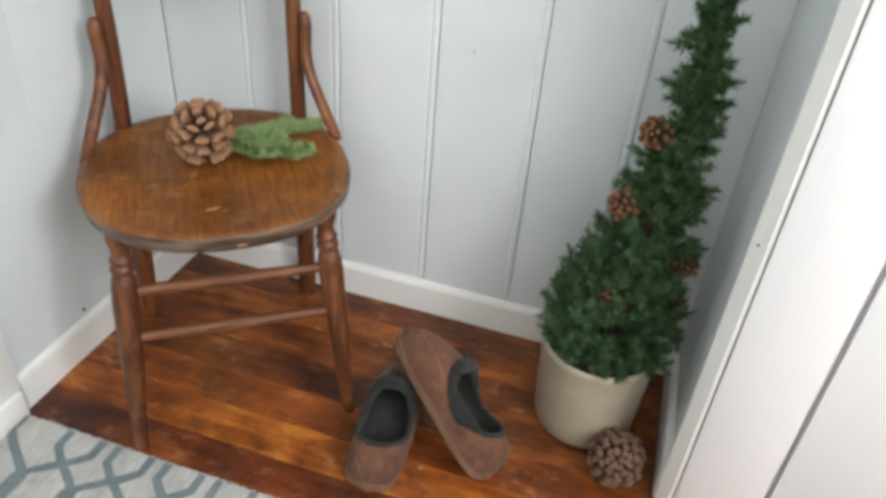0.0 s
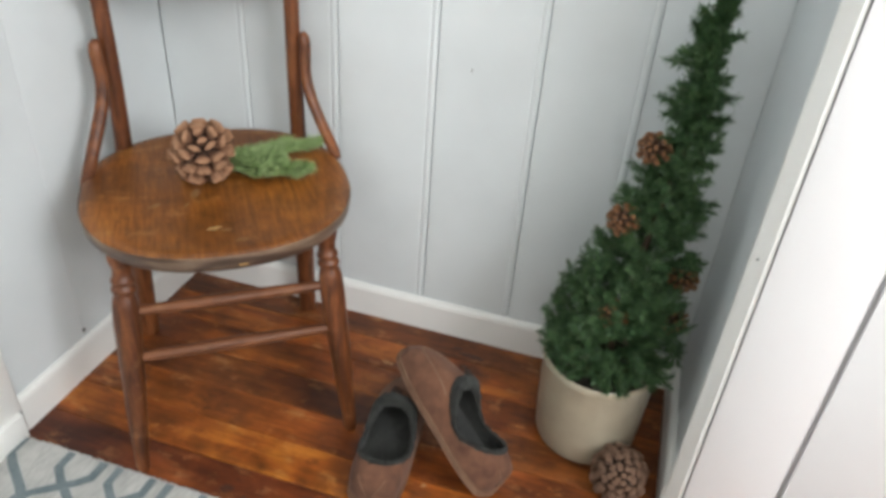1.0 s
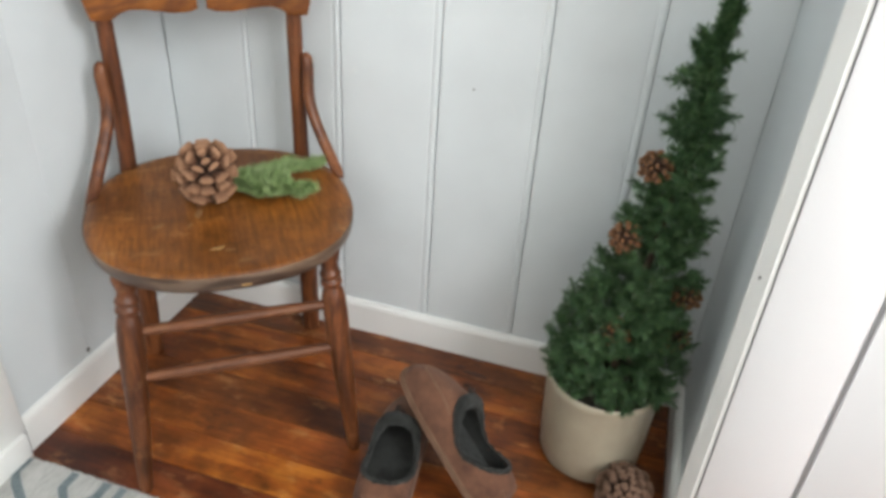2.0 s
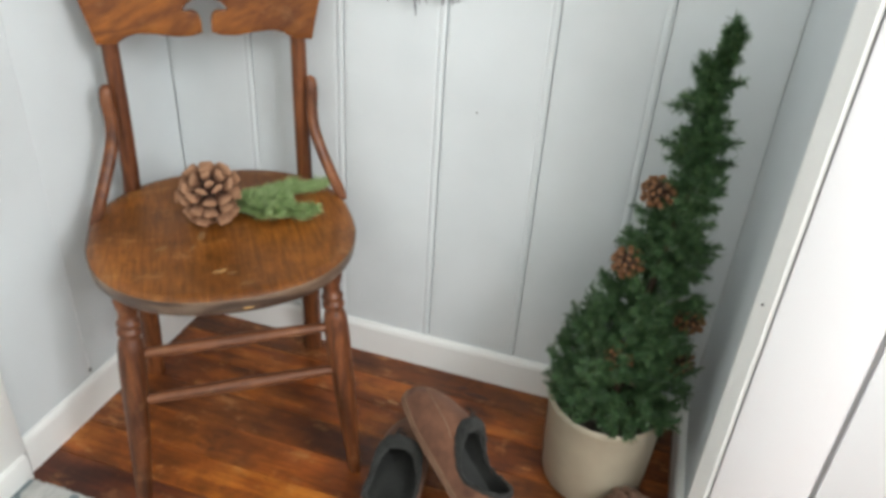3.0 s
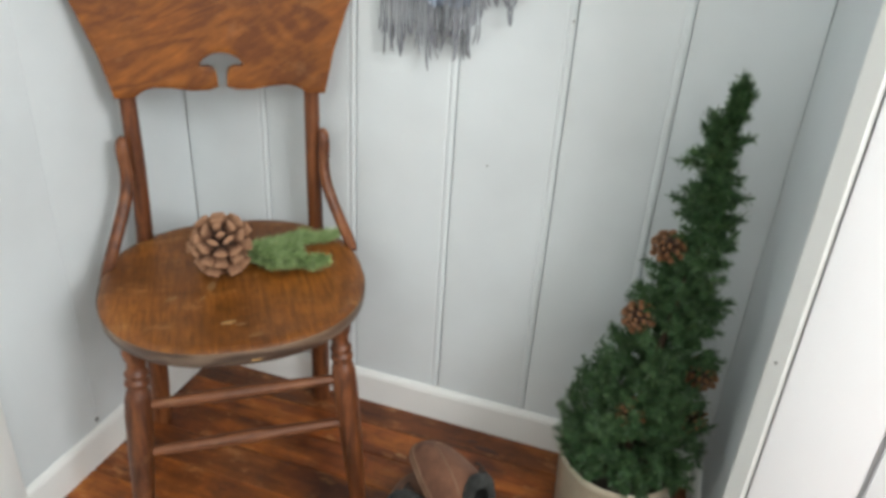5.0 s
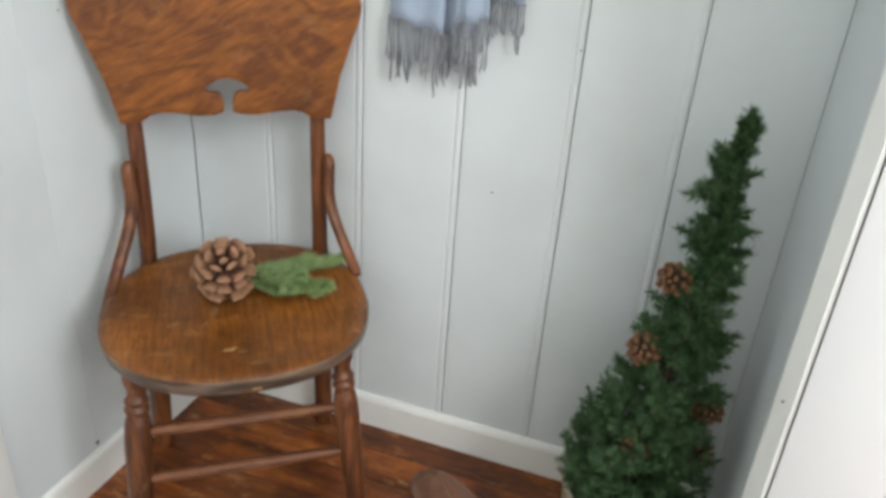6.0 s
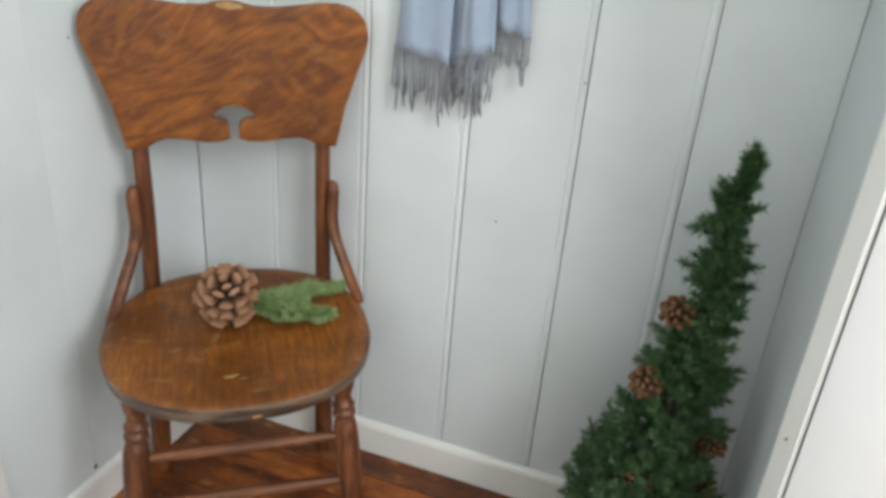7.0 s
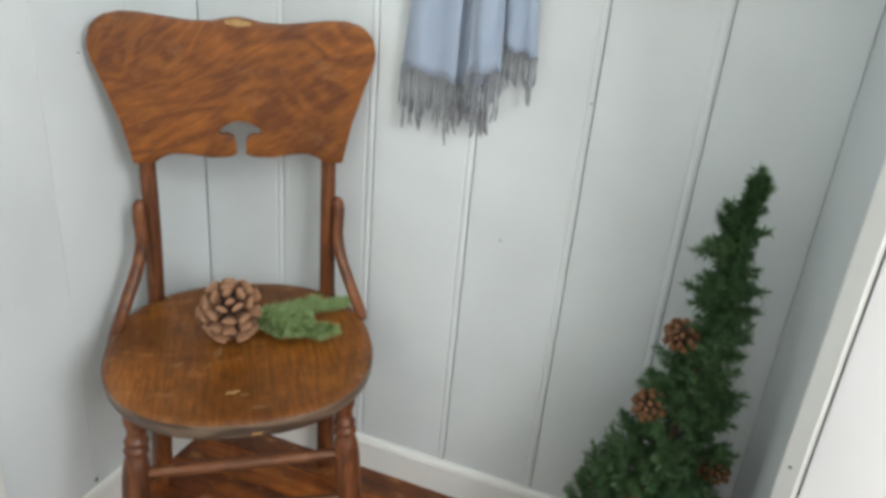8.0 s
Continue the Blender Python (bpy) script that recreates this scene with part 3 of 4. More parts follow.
TIGHT = ((13, -0.52, -34, 0.86, 0.70), (14, -0.34, -16, 0.92, 0.70), (14, -0.16, 0, 0.93, 0.70), (13, 0.02, 16, 0.90, 0.68), (12, 0.18, 31, 0.82, 0.66), (10, 0.32, 46, 0.72, 0.62), (7, 0.44, 60, 0.60, 0.56), (4, 0.52, 76, 0.50, 0.5))


def axis_pose(place, way, spin=0):
    return Matrix.Translation(place) @ Vector(way).to_track_quat("Z", "Y").to_matrix().to_4x4() @ Matrix.Rotation(radians(spin), 4, "Z")


build_cone(axis_pose((0.260, -0.282, 0.500), (0.42, -0.62, 0.92), 20), 0.0515, "large open brown pine cone lying on the chair seat", "large cones", SCALE_BROAD, WIDE, 3)
build_cone(axis_pose((1.062, -0.318, 0.047), (-0.05, -0.75, 0.75), 50), 0.0505, "large brown pine cone on the floor by the pot", "large cones", SCALE_KNOB, TIGHT, 5)
for k, (place, way) in enumerate((((0.990, -0.180, 0.609), (-0.5, -0.7, 0.2)), ((0.969, -0.206, 0.490), (-0.3, -0.8, 0.1)), ((1.090, -0.166, 0.383), (0.5, -0.8, 0.1)),
                                  ((0.990, -0.232, 0.322), (-0.1, -0.9, 0.3)), ((1.094, -0.166, 0.29), (0.6, -0.7, 0.0)))):
    build_cone(axis_pose(place, way, 40 * k), 0.0265, "small glossy brown pine cone wired into the tree", "tree cones", SCALE_GOLD, OPEN, 10 + k)


# ---- needles ----
def needle_tips(tips, per, length, width, spread, rnd, lean=1.0):
    """Bottle-brush tips: (base, way, length of tip); each needle is a thin folded blade."""
    verts, faces = [], []
    for base, way, reach in tips:
        base, way = Vector(base), Vector(way).normalized()
        side = way.cross(Vector((0.3, 0.2, 0.93))).normalized()
        up = way.cross(side)
        bend = Vector((rnd.uniform(-1, 1), rnd.uniform(-1, 1), rnd.uniform(-0.6, 1))) * reach * 0.22
        for i in range(per):
            t = (i + rnd.random()) / per
            p = base + way * reach * t + bend * t * t
            a = rnd.uniform(0, math.tau)
            out = side * math.cos(a) + up * math.sin(a)
            s = spread * rnd.uniform(0.75, 1.3) * (1 - 0.75 * t ** 4)
            d = (way * rnd.uniform(0.15, lean) + out * s + Vector((rnd.uniform(-1, 1), rnd.uniform(-1, 1), rnd.uniform(-1, 1))) * 0.3).normalized()
            n = length * rnd.uniform(0.35, 1.25)
            w = d.cross(out + way * 0.4).normalized() * width
            k = len(verts)
            verts += [p - w * 0.5, p + w * 0.5, p + d * n * 0.7 + w * 0.6 + out * width * 0.4, p + d * n, p + d * n * 0.7 - w * 0.6]
            faces += [(k, k + 1, k + 2, k + 4), (k + 4, k + 2, k + 3)]
    return mesh_of(verts, faces)


def build_tree():
    rnd = random.Random(7)
    tree = thing("artificial_tree", pose(1.0, -0.185, 0.15), "slim dark green artificial fir tree set in the crock", "artificial tree")
    zs = (0.17, 0.22, 0.27, 0.33, 0.38, 0.42, 0.48, 0.52, 0.56, 0.60, 0.63, 0.66, 0.70, 0.73, 0.76, 0.79, 0.82, 0.85, 0.875)
    rs = (0.102, 0.120, 0.119, 0.107, 0.093, 0.084, 0.075, 0.065, 0.056, 0.048, 0.038, 0.039, 0.039, 0.023, 0.027, 0.027, 0.021, 0.019, 0.010)
    cx = (1.003, 1.0, 1.0, 1.003, 1.01, 1.014, 1.02, 1.024, 1.03, 1.035, 1.044, 1.042, 1.038, 1.037, 1.032, 1.034, 1.04, 1.042, 1.04)
    cy = [-0.19 + 0.046 * (z - 0.17) for z in zs]
    origin = Vector((1.0, -0.185, 0.15))
    part("trunk", sweep([Vector((float(np.interp(z, zs, cx)), float(np.interp(z, zs, cy)), z)) - origin for z in np.linspace(0.14, 0.86, 14)], [0.008 - 0.0004 * i for i in range(14)], 8), TWIG, tree)
    tips = []
    z = 0.208
    while z < 0.862:
        r = float(np.interp(z, zs, rs))
        mid = Vector((float(np.interp(z, zs, cx)), float(np.interp(z, zs, cy)), z)) - origin
        ring = max(5, int(3.6 + r * (98 if z > 0.40 else 130)))
        for i in range(ring):
            a = i * math.tau / ring + rnd.uniform(-0.4, 0.4) + z * 37
            deep = rnd.random() < 0.4
            far = r * (rnd.uniform(0.45, 0.8) if deep else rnd.uniform(0.82, 1.16)) - 0.007
            rise = rnd.uniform(-0.45, 0.5) + (0.8 if z > 0.80 else -0.1 if z < 0.245 else 0.65 if z < 0.5 else 0.2)
            turn = a + rnd.uniform(-1.1, 1.1)
            way = Vector((math.cos(turn), math.sin(turn), rise)).normalized()
            reach = min(rnd.uniform(0.024, 0.036) * (1.35 if z < 0.5 else 1), max(0.016, far * 0.95))
            end = mid + Vector((math.cos(a), math.sin(a), 0)) * far
            end.x = min(end.x, 0.132)
            tips.append((end - way * reach, way, reach))
        z += 0.0135
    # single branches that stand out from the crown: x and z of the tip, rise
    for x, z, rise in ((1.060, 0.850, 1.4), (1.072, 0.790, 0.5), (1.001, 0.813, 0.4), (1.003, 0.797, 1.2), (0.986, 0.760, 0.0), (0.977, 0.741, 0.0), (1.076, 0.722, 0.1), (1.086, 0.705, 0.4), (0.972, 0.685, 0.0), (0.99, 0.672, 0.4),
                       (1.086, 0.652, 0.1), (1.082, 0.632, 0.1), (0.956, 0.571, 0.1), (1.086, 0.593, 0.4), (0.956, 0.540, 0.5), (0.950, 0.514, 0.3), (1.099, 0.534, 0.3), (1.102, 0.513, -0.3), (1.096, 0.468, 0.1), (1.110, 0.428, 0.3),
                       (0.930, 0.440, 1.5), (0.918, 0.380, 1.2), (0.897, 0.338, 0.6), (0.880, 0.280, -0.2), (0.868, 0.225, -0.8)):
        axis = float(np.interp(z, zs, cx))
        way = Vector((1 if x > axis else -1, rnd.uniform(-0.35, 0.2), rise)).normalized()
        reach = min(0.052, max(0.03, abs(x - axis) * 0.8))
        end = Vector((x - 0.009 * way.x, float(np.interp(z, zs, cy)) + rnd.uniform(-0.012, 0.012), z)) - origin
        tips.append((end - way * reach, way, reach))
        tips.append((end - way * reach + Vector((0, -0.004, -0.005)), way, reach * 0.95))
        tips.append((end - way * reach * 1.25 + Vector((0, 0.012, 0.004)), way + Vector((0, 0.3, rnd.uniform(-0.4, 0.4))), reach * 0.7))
    for i in range(34):
        a = math.tau * i / 34 + rnd.uniform(-0.1, 0.1)
        way = Vector((math.cos(a + rnd.uniform(-0.6, 0.6)), math.sin(a), rnd.uniform(-0.2, 0.5)))
        tips.append((Vector(((0.080 if math.cos(a) < -0.2 else 0.062) * math.cos(a) - 0.008, 0.070 * math.sin(a) - 0.003, rnd.uniform(0.046, 0.060))), way, rnd.uniform(0.028, 0.04)))
    for i in range(6):
        tips.append((Vector((0.036 + 0.002 * i, 0.028 - 0.002 * (i % 3), 0.666 + 0.009 * (i % 4))), Vector((rnd.uniform(-0.15, 0.15), rnd.uniform(-0.15, 0.15), 1)), 0.030))
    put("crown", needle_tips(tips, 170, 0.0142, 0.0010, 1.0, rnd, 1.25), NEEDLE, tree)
    return tree


build_tree()

crock = thing("stoneware_crock", pose(0.988, -0.188, 0), "beige glazed stoneware crock holding the tree", "crock")
part("body", lathe([(r * 1.02, z * 1.075) for r, z in ((0.082, 0.0), (0.09, 0.003), (0.0935, 0.012), (0.097, 0.06), (0.0995, 0.12), (0.1015, 0.160), (0.1030, 0.168), (0.1038, 0.174), (0.1030, 0.181),
                    (0.1000, 0.184), (0.0965, 0.181), (0.0925, 0.172), (0.0915, 0.145), (0.05, 0.142))], 56), STONEWARE, crock)
part("filling", lathe([(0.091, 0.158), (0.091, 0.166), (0.05, 0.174), (0.01, 0.176)], 24), FOAM, crock)

# the sprig beside the cone
rnd = random.Random(21)
tips = []
root = Vector((0.262, -0.222))
stems = []
for ex, ey in ((0.392, -0.102), (0.384, -0.112), (0.420, -0.206), (0.414, -0.214), (0.412, -0.226), (0.338, -0.128), (0.350, -0.142), (0.346, -0.156), (0.342, -0.170), (0.350, -0.182), (0.362, -0.196), (0.380, -0.226), (0.366, -0.240), (0.345, -0.252)):
    end = Vector((ex, ey))
    side = Vector((rnd.uniform(-0.008, 0.008), rnd.uniform(-0.008, 0.008)))
    stems.append([root + side, root.lerp(end, 0.4) + side * 0.8, root.lerp(end, 0.8) + side * 0.3, end])
for stem in stems:
    line = smooth_line([(x, y, 0.457 + 0.003 * i) for i, (x, y) in enumerate(stem)], 8)
    for a, b in zip(line, line[1:]):
        tips.append((a - Vector((0.297, -0.303, 0)), b - a, (b - a).length * 1.6))
sprig = thing("fir_sprig", pose(0.297, -0.303, 0), "fresh green fir sprig lying on the chair seat", "fir sprig")
put("needles", needle_tips(tips, 80, 0.0165, 0.0010, 0.8, rnd, 1.3), SPRIG, sprig)
for stem in stems:
    line = smooth_line([(x - 0.297, y + 0.303, 0.456 + 0.003 * i) for i, (x, y) in enumerate(stem)], 5)
    part("twig", sweep(line, 0.0022, 6), SPRIG, sprig)


# ---- slippers ----
def spline(xs, ys):
    """A smooth curve through the pairs, as a function."""
    line = smooth_line([(x, y, 0) for x, y in zip(xs, ys)], 10)
    px, py = [p.x for p in line], [p.y for p in line]
    return lambda x: float(np.interp(x, px, py))


def build_slipper(m, mirror, label):
    """Heel at the origin, toe along +y."""
    slipper = thing("moccasin_slipper", m, label, "slipper", "pair of slippers")
    L = 0.305
    ts = (0.0, 0.035, 0.12, 0.25, 0.42, 0.6, 0.75, 0.87, 0.95, 1.0)
    ws = (0.006, 0.037, 0.046, 0.049, 0.048, 0.049, 0.046, 0.037, 0.025, 0.003)
    hs = (0.026, 0.058, 0.069, 0.074, 0.081, 0.085, 0.072, 0.058, 0.044, 0.024)
    bx = (0, 0, 0, 0, 0.001, 0.003, 0.004, 0.003, 0.0, -0.002)

    wide, tall, bent = spline(ts, ws), spline(ts, hs), spline(ts, bx)

    def at(t, phi, k=1.0, lift=0.012):
        w, h = max(0.002, wide(t)), tall(t)
        c, s = math.cos(phi), math.sin(phi)
        return Vector((mirror * bent(t) + w * k * abs(c) ** 0.62 * (1 if c > 0 else -1), L * (0.5 + (t - 0.5) * (1 - (1 - k) * 0.5)), lift + (h - lift) * k * abs(s) ** 0.8))

    steps = [0.5 - 0.5 * math.cos(math.pi * i / 40) for i in range(41)]
    opening = lambda t, phi: ((t - 0.355) / 0.225) ** 2 + (math.cos(phi) / 0.94) ** 2 < 1 and math.sin(phi) > 0

    def shell(k, lift):
        bm = bmesh.new()
        grid = [[bm.verts.new(at(t, math.pi * j / 28, k, lift)) for j in range(29)] for t in steps]
        for i in range(40):
            for j in range(28):
                if not opening((steps[i] + steps[i + 1]) / 2, math.pi * (j + 0.5) / 28):
                    bm.faces.new((grid[i][j], grid[i][j + 1], grid[i + 1][j + 1], grid[i + 1][j]))
        for v in bm.verts:
            v.co += Vector((1, 1, 0.6)) * (0.0020 * noise.noise(v.co * 30 + Vector((mirror * 5, 0, 0))) + 0.0010 * noise.noise(v.co * 75))
        loose = [v for v in bm.verts if not v.link_faces]
        bmesh.ops.delete(bm, geom=loose, context="VERTS")
        return bm

    part("upper", shell(1.0, 0.012), SUEDE, slipper, "brown suede upper")
    part("lining", shell(0.93, 0.014), FUR, slipper, "dark fleece lining")
    # sole and insole
    outline = [at(t, 0, 1.05) for t in steps] + [at(t, math.pi, 1.05) for t in steps[::-1]]
    for name, z0, z1, k, mat, note in (("sole", 0.0, 0.0135, 1.0, SUEDEPALE, "scuffed tan sole"), ("insole", 0.0136, 0.018, 0.9, FUR, "dark fleece insole")):
        bm = bmesh.new()
        pts = [Vector((p.x * k, L / 2 + (p.y - L / 2) * (k + 0.02 if k < 1 else 1), 0)) for p in outline]
        low = [bm.verts.new((p.x * 0.96, p.y, z0)) for p in pts]
        high = [bm.verts.new((p.x, p.y, z1)) for p in pts]
        n = len(pts)
        for i in range(n):
            bm.faces.new((low[i], low[(i + 1) % n], high[(i + 1) % n], high[i]))
        bm.faces.new(low[::-1])
        bm.faces.new(high)
        part(name, bm, mat, slipper, note)
    # fleece collar round the opening
    ring, sizes = [], []
    for i in range(72):
        a = math.tau * i / 72
        t = 0.355 + 0.225 * math.sin(a)
        ring.append(at(t, math.acos(0.94 * math.cos(a)), 0.965) + Vector((0, 0, 0.003)))
        sizes.append(0.0042 + 0.0085 * max(0, math.sin(a)) ** 2 + 0.0012 * noise.noise(Vector((i * 0.9, mirror, 0))))
    bm = sweep(ring, sizes, 12, 1.0, None, True)
    for v in bm.verts:
        v.co += Vector((noise.noise(v.co * 260), noise.noise(v.co * 260 + Vector((9, 0, 0))), noise.noise(v.co * 260 + Vector((0, 9, 0))))) * 0.0035
    part("collar", bm, FUR, slipper, "fluffy dark fleece collar")
    # apron seam and tie
    seam = [at(0.56 + 0.36 * math.sin(math.pi * i / 30), math.radians(38 + 104 * i / 30)) + Vector((0, 0, 0.0008)) for i in range(31)]
    part("seam", sweep(seam, 0.0016, 6), SUEDEPALE, slipper, "stitched apron seam")
    for w in (-0.016, 0.016):
        tab = [at(0.004 + 0.05 * i / 8, math.pi / 2 - math.copysign(0.42, w)) + Vector((0, -0.0012, 0.001)) for i in range(9)]
        part("seam", sweep(tab, 0.0011, 6), SUEDEPALE, slipper, "stitched heel seam")
    knot = at(0.64, math.radians(72 if mirror > 0 else 100))
    for dx, dy in ((0.016, 0.004), (0.013, -0.012), (0.006, 0.014)):
        part("tie", sweep(smooth_line((knot, knot + Vector((dx * 0.5, dy * 0.5, 0.007)), knot + Vector((dx, dy, 0.003)), knot + Vector((dx * 1.2, dy * 1.3, -0.002))), 4), 0.0021, 6, 1.0), THONG, slipper, "dark leather tie")
    return slipper


def floor_way(x0, y0, x1, y1):
    return -math.degrees(math.atan2(x1 - x0, y1 - y0))


build_slipper(pose(0.660, -0.503, 0, 0, 0, floor_way(0.660, -0.503, 0.640, -0.22)), -1, "brown suede slipper with dark fleece lining, flat on the floor")
build_slipper(pose(0.852, -0.422, 0.022, 23, 25, floor_way(0.858, -0.422, 0.622, -0.19) + 18) @ Matrix.Diagonal((0.93, 1, 1, 1)), 1, "brown suede slipper, its toe propped on the other slipper")


# ---- scarf ----
def build_scarf():
    rnd = random.Random(4)
    scarf = thing("scarf", pose(0, 0, 0), "blue-grey woven scarf with a grey fringe hanging on the wall", "scarf")
    # folds: x0, x1 at the hem, hem height, distance from the wall, fall of the hem, length of the fringe
    folds = ((0.445, 0.546, 0.903, 0.024, -0.018, 1.15, "front_fold"), (0.530, 0.600, 0.893, 0.009, 0.0, 1.12, "rear_fold"), (0.566, 0.626, 0.917, 0.034, 0.010, 1.1, "middle_fold"), (0.618, 0.680, 0.957, 0.017, -0.014, 1.0, "side_fold"))
    for x0, x1, hem, off, tilt, long, name in folds:
        bm = bmesh.new()
        cols, rows = 16, 26
        grid = []
        for j in range(rows + 1):
            v = j / rows
            z = hem + (1.42 - hem) * v
            line = []
            for i in range(cols + 1):
                u = i / cols
                pinch = 1 - 0.35 * v
                x = 0.563 + (x0 + (x1 - x0) * u - 0.563) * pinch
                y = -off - 0.006 * math.sin(math.pi * u) - 0.004 * math.sin(u * 9 + v * 2 + x0 * 40) * (1 - 0.3 * v) 
                zz = z + tilt * (1 - v) * (u - 0.4) + 0.003 * math.sin(u * 14 + x0 * 50) * (1 - v)
                line.append(bm.verts.new((x, min(y, -0.006), zz)))
            grid.append(line)
        for a, b in zip(grid, grid[1:]):
            for i in range(cols):
                bm.faces.new((a[i], a[i + 1], b[i + 1], b[i]))
        hem_line = [g.co.copy() for g in grid[0]]
        ob = part(name, bm, CLOTH, scarf)
        solid = ob.modifiers.new("thickness", "SOLIDIFY")
        solid.thickness = 0.0022
        bm = bmesh.new()
        count = int((x1 - x0) / 0.0042)
        for k in range(count):
            f = k / max(1, count - 1) * (len(hem_line) - 1)
            p = hem_line[int(f)].lerp(hem_line[min(int(f) + 1, cols)], f % 1)
            drop = rnd.uniform(0.058, 0.1) * long * (0.85 + 0.45 * noise.noise(Vector((k * 0.35, x0 * 30, 0))))
            sway = rnd.uniform(-0.006, 0.006) + 0.010 * noise.noise(Vector((k * 0.4, x0 * 20, 4)))
            pts = [p + Vector((0, 0, 0.004)), p + Vector((sway * 0.4, 0.001, -drop * 0.35)), p + Vector((sway * 0.2 + rnd.uniform(-0.002, 0.002), rnd.uniform(-0.002, 0.004), -drop * 0.7)), p + Vector((sway, 0.003, -drop))]
            sweep(smooth_line(pts, 3), [0.0013] * 5 + [0.0016, 0.0019, 0.0022, 0.0018, 0.0008], 5, 1.0, bm)
        part("fringe", bm, FRINGE, ob, "grey twisted yarn fringe")
    return scarf


build_scarf()

# ---- rug ----
rug = thing("rug", pose(0, 0, 0), "pale grey woven rug with a blue-grey trellis pattern", "rug")
RX0, RX1, RY1, RY0, RZ = 0.012, 1.16, -0.578, -2.1, 0.006
bm = bmesh.new()
rnd = random.Random(9)
n = 120
top, low = [], []
for i in range(n + 1):
    x = RX0 + (RX1 - RX0) * i / n
    y = RY1 + 0.0016 * noise.noise(Vector((x * 40, 0, 0))) + rnd.uniform(-0.001, 0.001)
    top.append((bm.verts.new((x, y, RZ - 0.0015)), bm.verts.new((x, y - 0.004, RZ)), bm.verts.new((x, RY0, RZ))))
    low.append((bm.verts.new((x, y, 0.0002)), bm.verts.new((x, RY0, 0.0002))))
for i in range(n):
    a, b, c, d = top[i], top[i + 1], low[i], low[i + 1]
    bm.faces.new((a[0], b[0], b[1], a[1]))
    bm.faces.new((a[1], b[1], b[2], a[2]))
    bm.faces.new((c[0], d[0], b[0], a[0]))
    bm.faces.new((c[1], d[1], d[0], c[0]))
part("woven_body", bm, RUG, rug, smooth=False)
bm = bmesh.new()
W = 0.0073


def ribbon(bm, pts, z):
    """A flat woven line through (x, y) points, mitred at its corners."""
    pts = [Vector((*p, 0)) for p in pts]
    sides = []
    for i, p in enumerate(pts):
        d0 = (p - pts[i - 1]).normalized() if i else (pts[1] - p).normalized()
        d1 = (pts[i + 1] - p).normalized() if i < len(pts) - 1 else d0
        n = Vector((-(d0 + d1).y, (d0 + d1).x, 0)).normalized()
        w = W * (1 + 0.25 * noise.noise(p * 60)) / max(0.5, n.dot(Vector((-d1.y, d1.x, 0))))
        sides.append([p - n * w, p + n * w])
    top = [[bm.verts.new((q.x, min(q.y, RY1 - 0.003), z)) for q in pair] for pair in sides]
    low = [[bm.verts.new((q.x, min(q.y, RY1 - 0.003), RZ + 0.0001)) for q in pair] for pair in sides]
    for i in range(len(pts) - 1):
        bm.faces.new((top[i][0], top[i + 1][0], top[i + 1][1], top[i][1]))
        bm.faces.new((low[i][0], low[i + 1][0], top[i + 1][0], top[i][0]))
        bm.faces.new((low[i][1], top[i][1], top[i + 1][1], low[i + 1][1]))


for k in range(-2, 13):
    for x0, shift, lift in ((0.123 + 0.1 * k, 0.09, 0.0009), (0.190 + 0.1 * k, -0.09, 0.0014)):
        if not RX0 + 0.008 < min(x0, x0 + shift) or not max(x0, x0 + shift) < RX1 - 0.008:
            continue
        y, x, way, pts = -0.565, x0, shift, [(x0, RY1 - 0.004)]
        while y > RY0 + 0.15:
            for t in (0, 0.25, 0.5, 0.75, 1):
                pts.append((x + way * (0.5 - 0.5 * math.cos(math.pi * t)) * 0.35 + way * t * 0.65, y - 0.052 - 0.076 * t))
            x, y, way = x + way, y - 0.128, -way
        ribbon(bm, [p for p in pts if p[1] <= RY1 - 0.004], RZ + lift)
put("trellis_pattern", finish(bm, False), RUGLINE, rug, None, "blue-grey trellis lines")
bm = bmesh.new()
for i in range(260):
    x = rnd.uniform(RX0, 1.13)
    ln = rnd.uniform(0.001, 0.0042)
    sweep(((x, RY1 - 0.002, 0.004), (x + rnd.uniform(-0.002, 0.002), RY1 + ln * 0.5, 0.004), (x + rnd.uniform(-0.005, 0.005), RY1 + ln, 0.0012)), (0.0011, 0.001, 0.0004), 4, 1.0, bm)
put("frayed_edge", finish(bm, False), RUG, rug, None, "frayed pale threads")

# ---- nail marks on the walls ----
for place, way, r in (((0.652, 0.0, 0.616), (0, -1, 0), 0.0018), ((0.0, -0.296, 0.904), (1, 0, 0), 0.0016), ((0.0, -0.377, 0.094), (1, 0, 0), 0.0045), ((0.776, -0.001, 0.89), (0, -1, 0), 0.0017)):
    p, d = Vector(place), Vector(way)
    tagged(put("nail_hole", finish(sweep((p - d * 0.002, p + d * 0.0009), r, 8)), NAIL), "small dark nail mark in the painted wall", "nail hole", "nail holes", "structure")


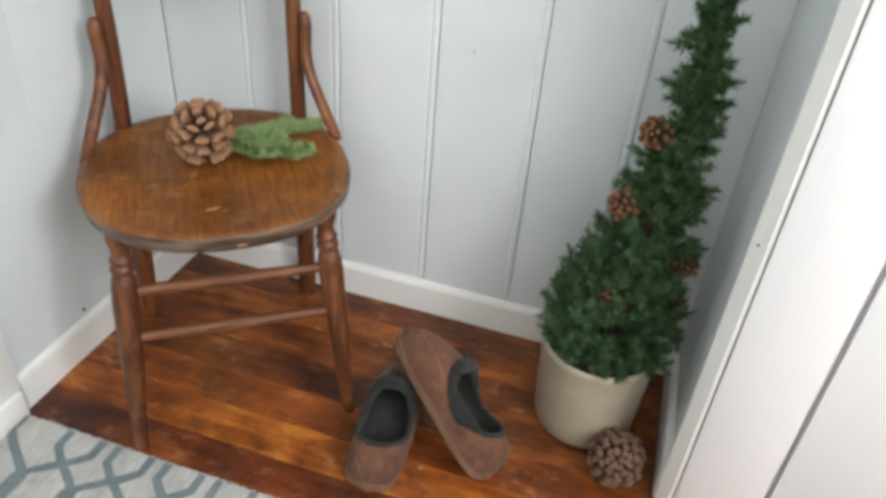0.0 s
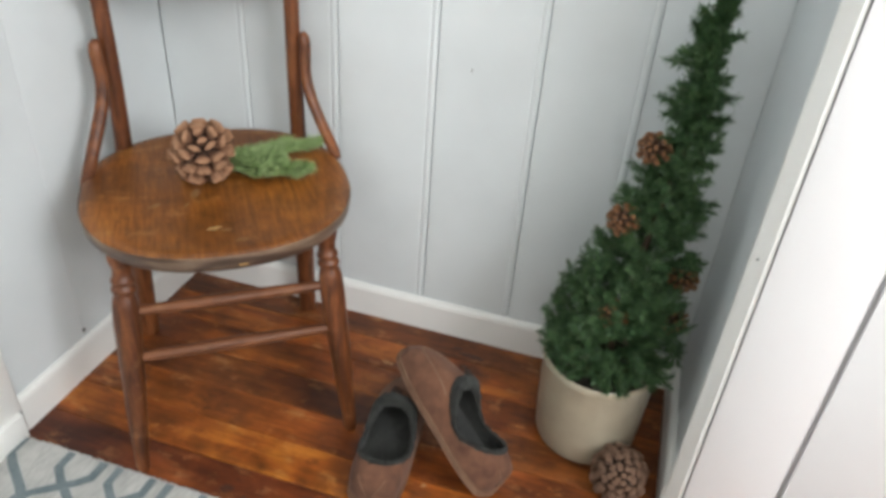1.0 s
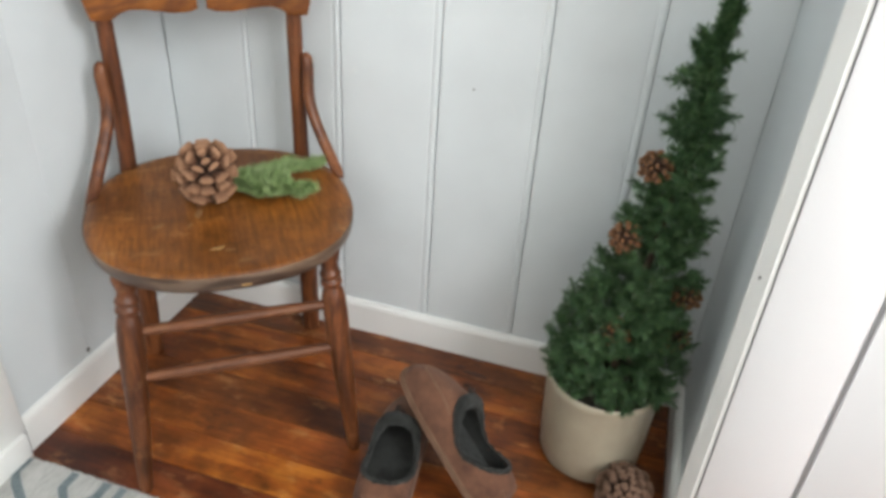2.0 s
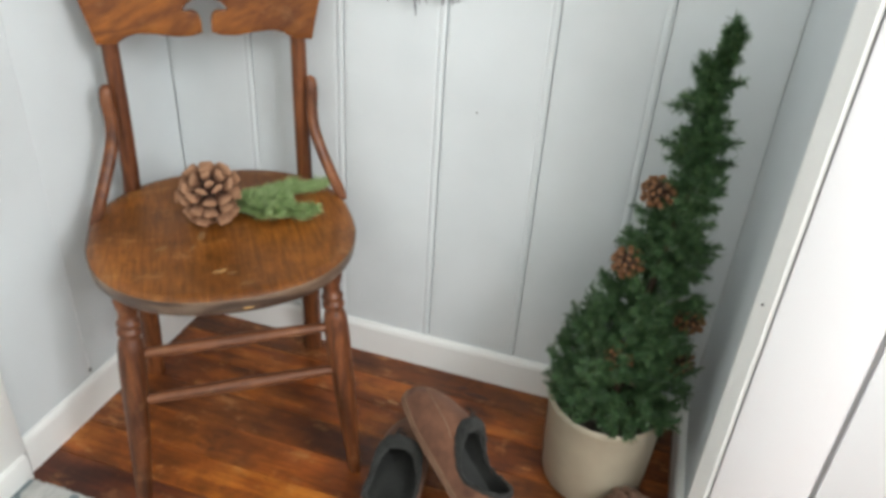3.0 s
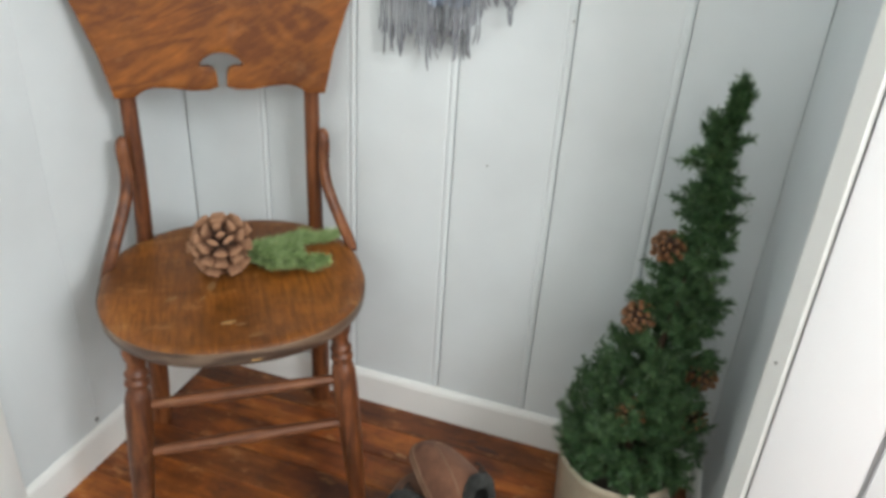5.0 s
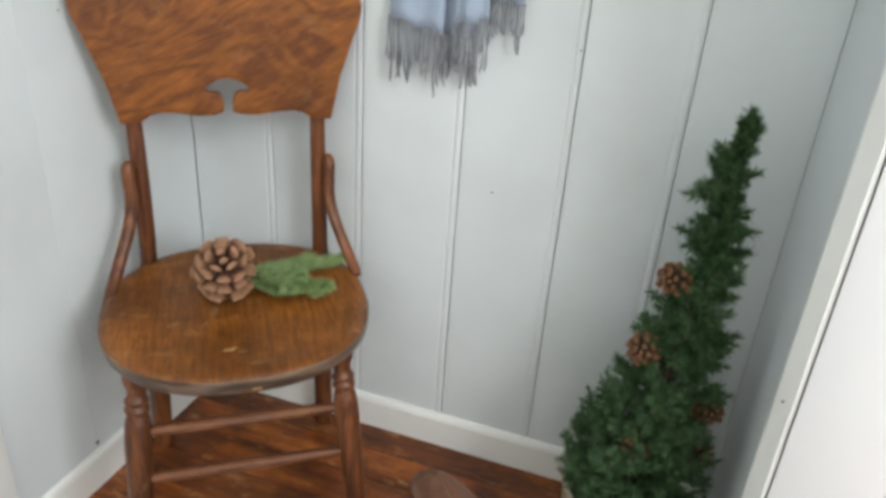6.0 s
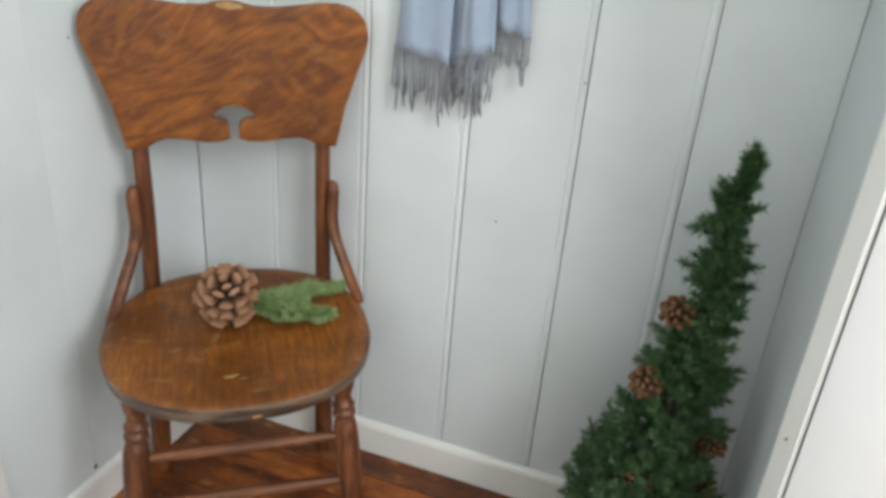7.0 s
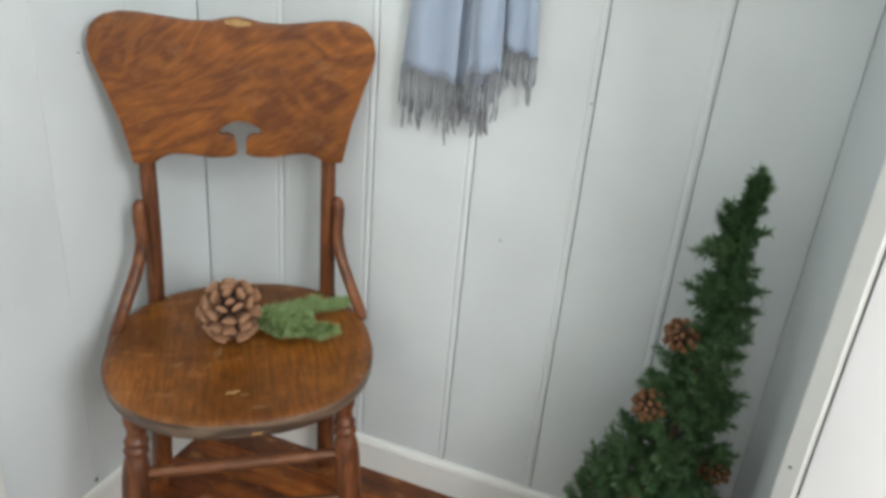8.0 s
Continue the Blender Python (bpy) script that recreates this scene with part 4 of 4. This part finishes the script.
# ---- wall boards ----
def board_mesh(width, proud=0.0024, plain=False):
    """A beaded board: x from 0 to width, face at y = 0, rising along z."""
    prof = [(0.0002, 0.012), (0.0006, 0.0036), (0.0012, 0.0010), (0.0024, 0.0), (0.0034, 0.0)]
    prof += [(width - 0.0185, 0.0), (width - 0.0172, 0.0001), (width - 0.0160, 0.0010), (width - 0.0150, 0.0012)]
    prof += [(width - 0.015 + 0.0135 * i / 8, 0.0012 - proud * math.sin(math.pi * i / 8)) for i in range(1, 9)]
    prof += [(width - 0.0012, 0.0036), (width - 0.0003, 0.012)]
    if plain:
        prof = [(0.0003, 0.012), (0.0003, 0.0006), (0.0008, 0.0), (width - 0.0008, 0.0), (width - 0.0003, 0.0006), (width - 0.0003, 0.012)]
    bm = bmesh.new()
    ends = [[bm.verts.new((x, y, z)) for x, y in prof] for z in (0.0, TOP - 0.002)]
    for i in range(len(prof)):
        j = (i + 1) % len(prof)
        bm.faces.new((ends[0][i], ends[0][j], ends[1][j], ends[1][i]))
    bm.faces.new(ends[0])
    bm.faces.new(ends[1][::-1])
    return finish(bm, not plain, 50)


edges = (0.0, 0.190, 0.387, 0.585, 0.781, 0.962, 1.1515)
for a, b in zip(edges, edges[1:]):
    put("board", board_mesh(b - a, plain=b == edges[-1]), WALL, wall_north, pose(a, 0, 0.001))
side = board_mesh(0.1885, 0.0, True)
for k in range(3):
    put("board", side, WALL, wall_west, pose(0, -0.1885 * (k + 1), 0.001, 0, 0, 90))
put("board", board_mesh(1.7, 0.0, True), WALL, wall_west, pose(0, -0.68 - 1.7, 0.001, 0, 0, 90))


# ---- floor boards ----
def plank_mesh(length):
    return finish(box(0, length, 0, 0.0822, -0.0125, 0.0, 0.0011), False)


planks = {(ln, kind): plank_mesh(ln) for kind in range(4) for ln in (0.46, 0.54, 0.595, 0.70, 1.136, 1.5, 2.63)}
rnd = random.Random(12)
for row in range(29):
    y = -0.0835 * (row + 1) + 0.0006
    x = 0.001
    if row < 14:
        pick = rnd.choice(((1.136,), (1.136,), (1.136,), (0.70, 0.46))) if row > 6 else (1.136,)
        runs = [*pick, 1.5]
    else:
        runs = [1.136, 1.5] if row % 2 else [2.63]
    for ln in runs:
        # kind 3: darker rows, the chair's shade put into the plank colour
        kind = (3, 0, 0, 3, 0, 1, 2)[row % 7]
        if x + ln < FAR + 0.06:
            put("plank", planks[ln, kind], (FLOORWOOD, FLOORORANGE, FLOORRED, FLOORDARK)[kind], floor, pose(x, y, rnd.uniform(-0.0006, 0.0)))
        x += ln + 0.0012


# ---- marks in the floor ----
def floor_mark(x, y, long, wide, turn, mat, label):
    """A thin ragged spot in the varnish."""
    bm = lathe([(long, 0), (long * 0.8, 0.0003), (long * 0.2, 0.0004)], 18, wide / long, 1.8)
    for v in bm.verts:
        v.co.x *= 1 + 0.4 * noise.noise(v.co * 90 + Vector((x * 80, y * 60, 0)))
        v.co.y *= 1 + 0.5 * noise.noise(v.co * 110 + Vector((y * 80, x * 60, 5)))
    part("floor_mark", bm, mat, floor, label, m=pose(x, y, 0.0001, 0, 0, turn))


floor_mark(0.414, -0.552, 0.013, 0.009, 15, KNOT, "dark knot")
floor_mark(0.452, -0.560, 0.007, 0.004, 5, KNOT, "dark knot")
floor_mark(0.722, -0.066, 0.030, 0.007, -4, KNOT, "dark worn streak")
floor_mark(0.688, -0.052, 0.014, 0.005, 8, KNOT, "dark worn streak")
floor_mark(0.735, -0.427, 0.006, 0.004, 30, BARE, "bare scraped spot")
floor_mark(0.560, -0.150, 0.015, 0.004, -6, BARE, "bare scraped streak")
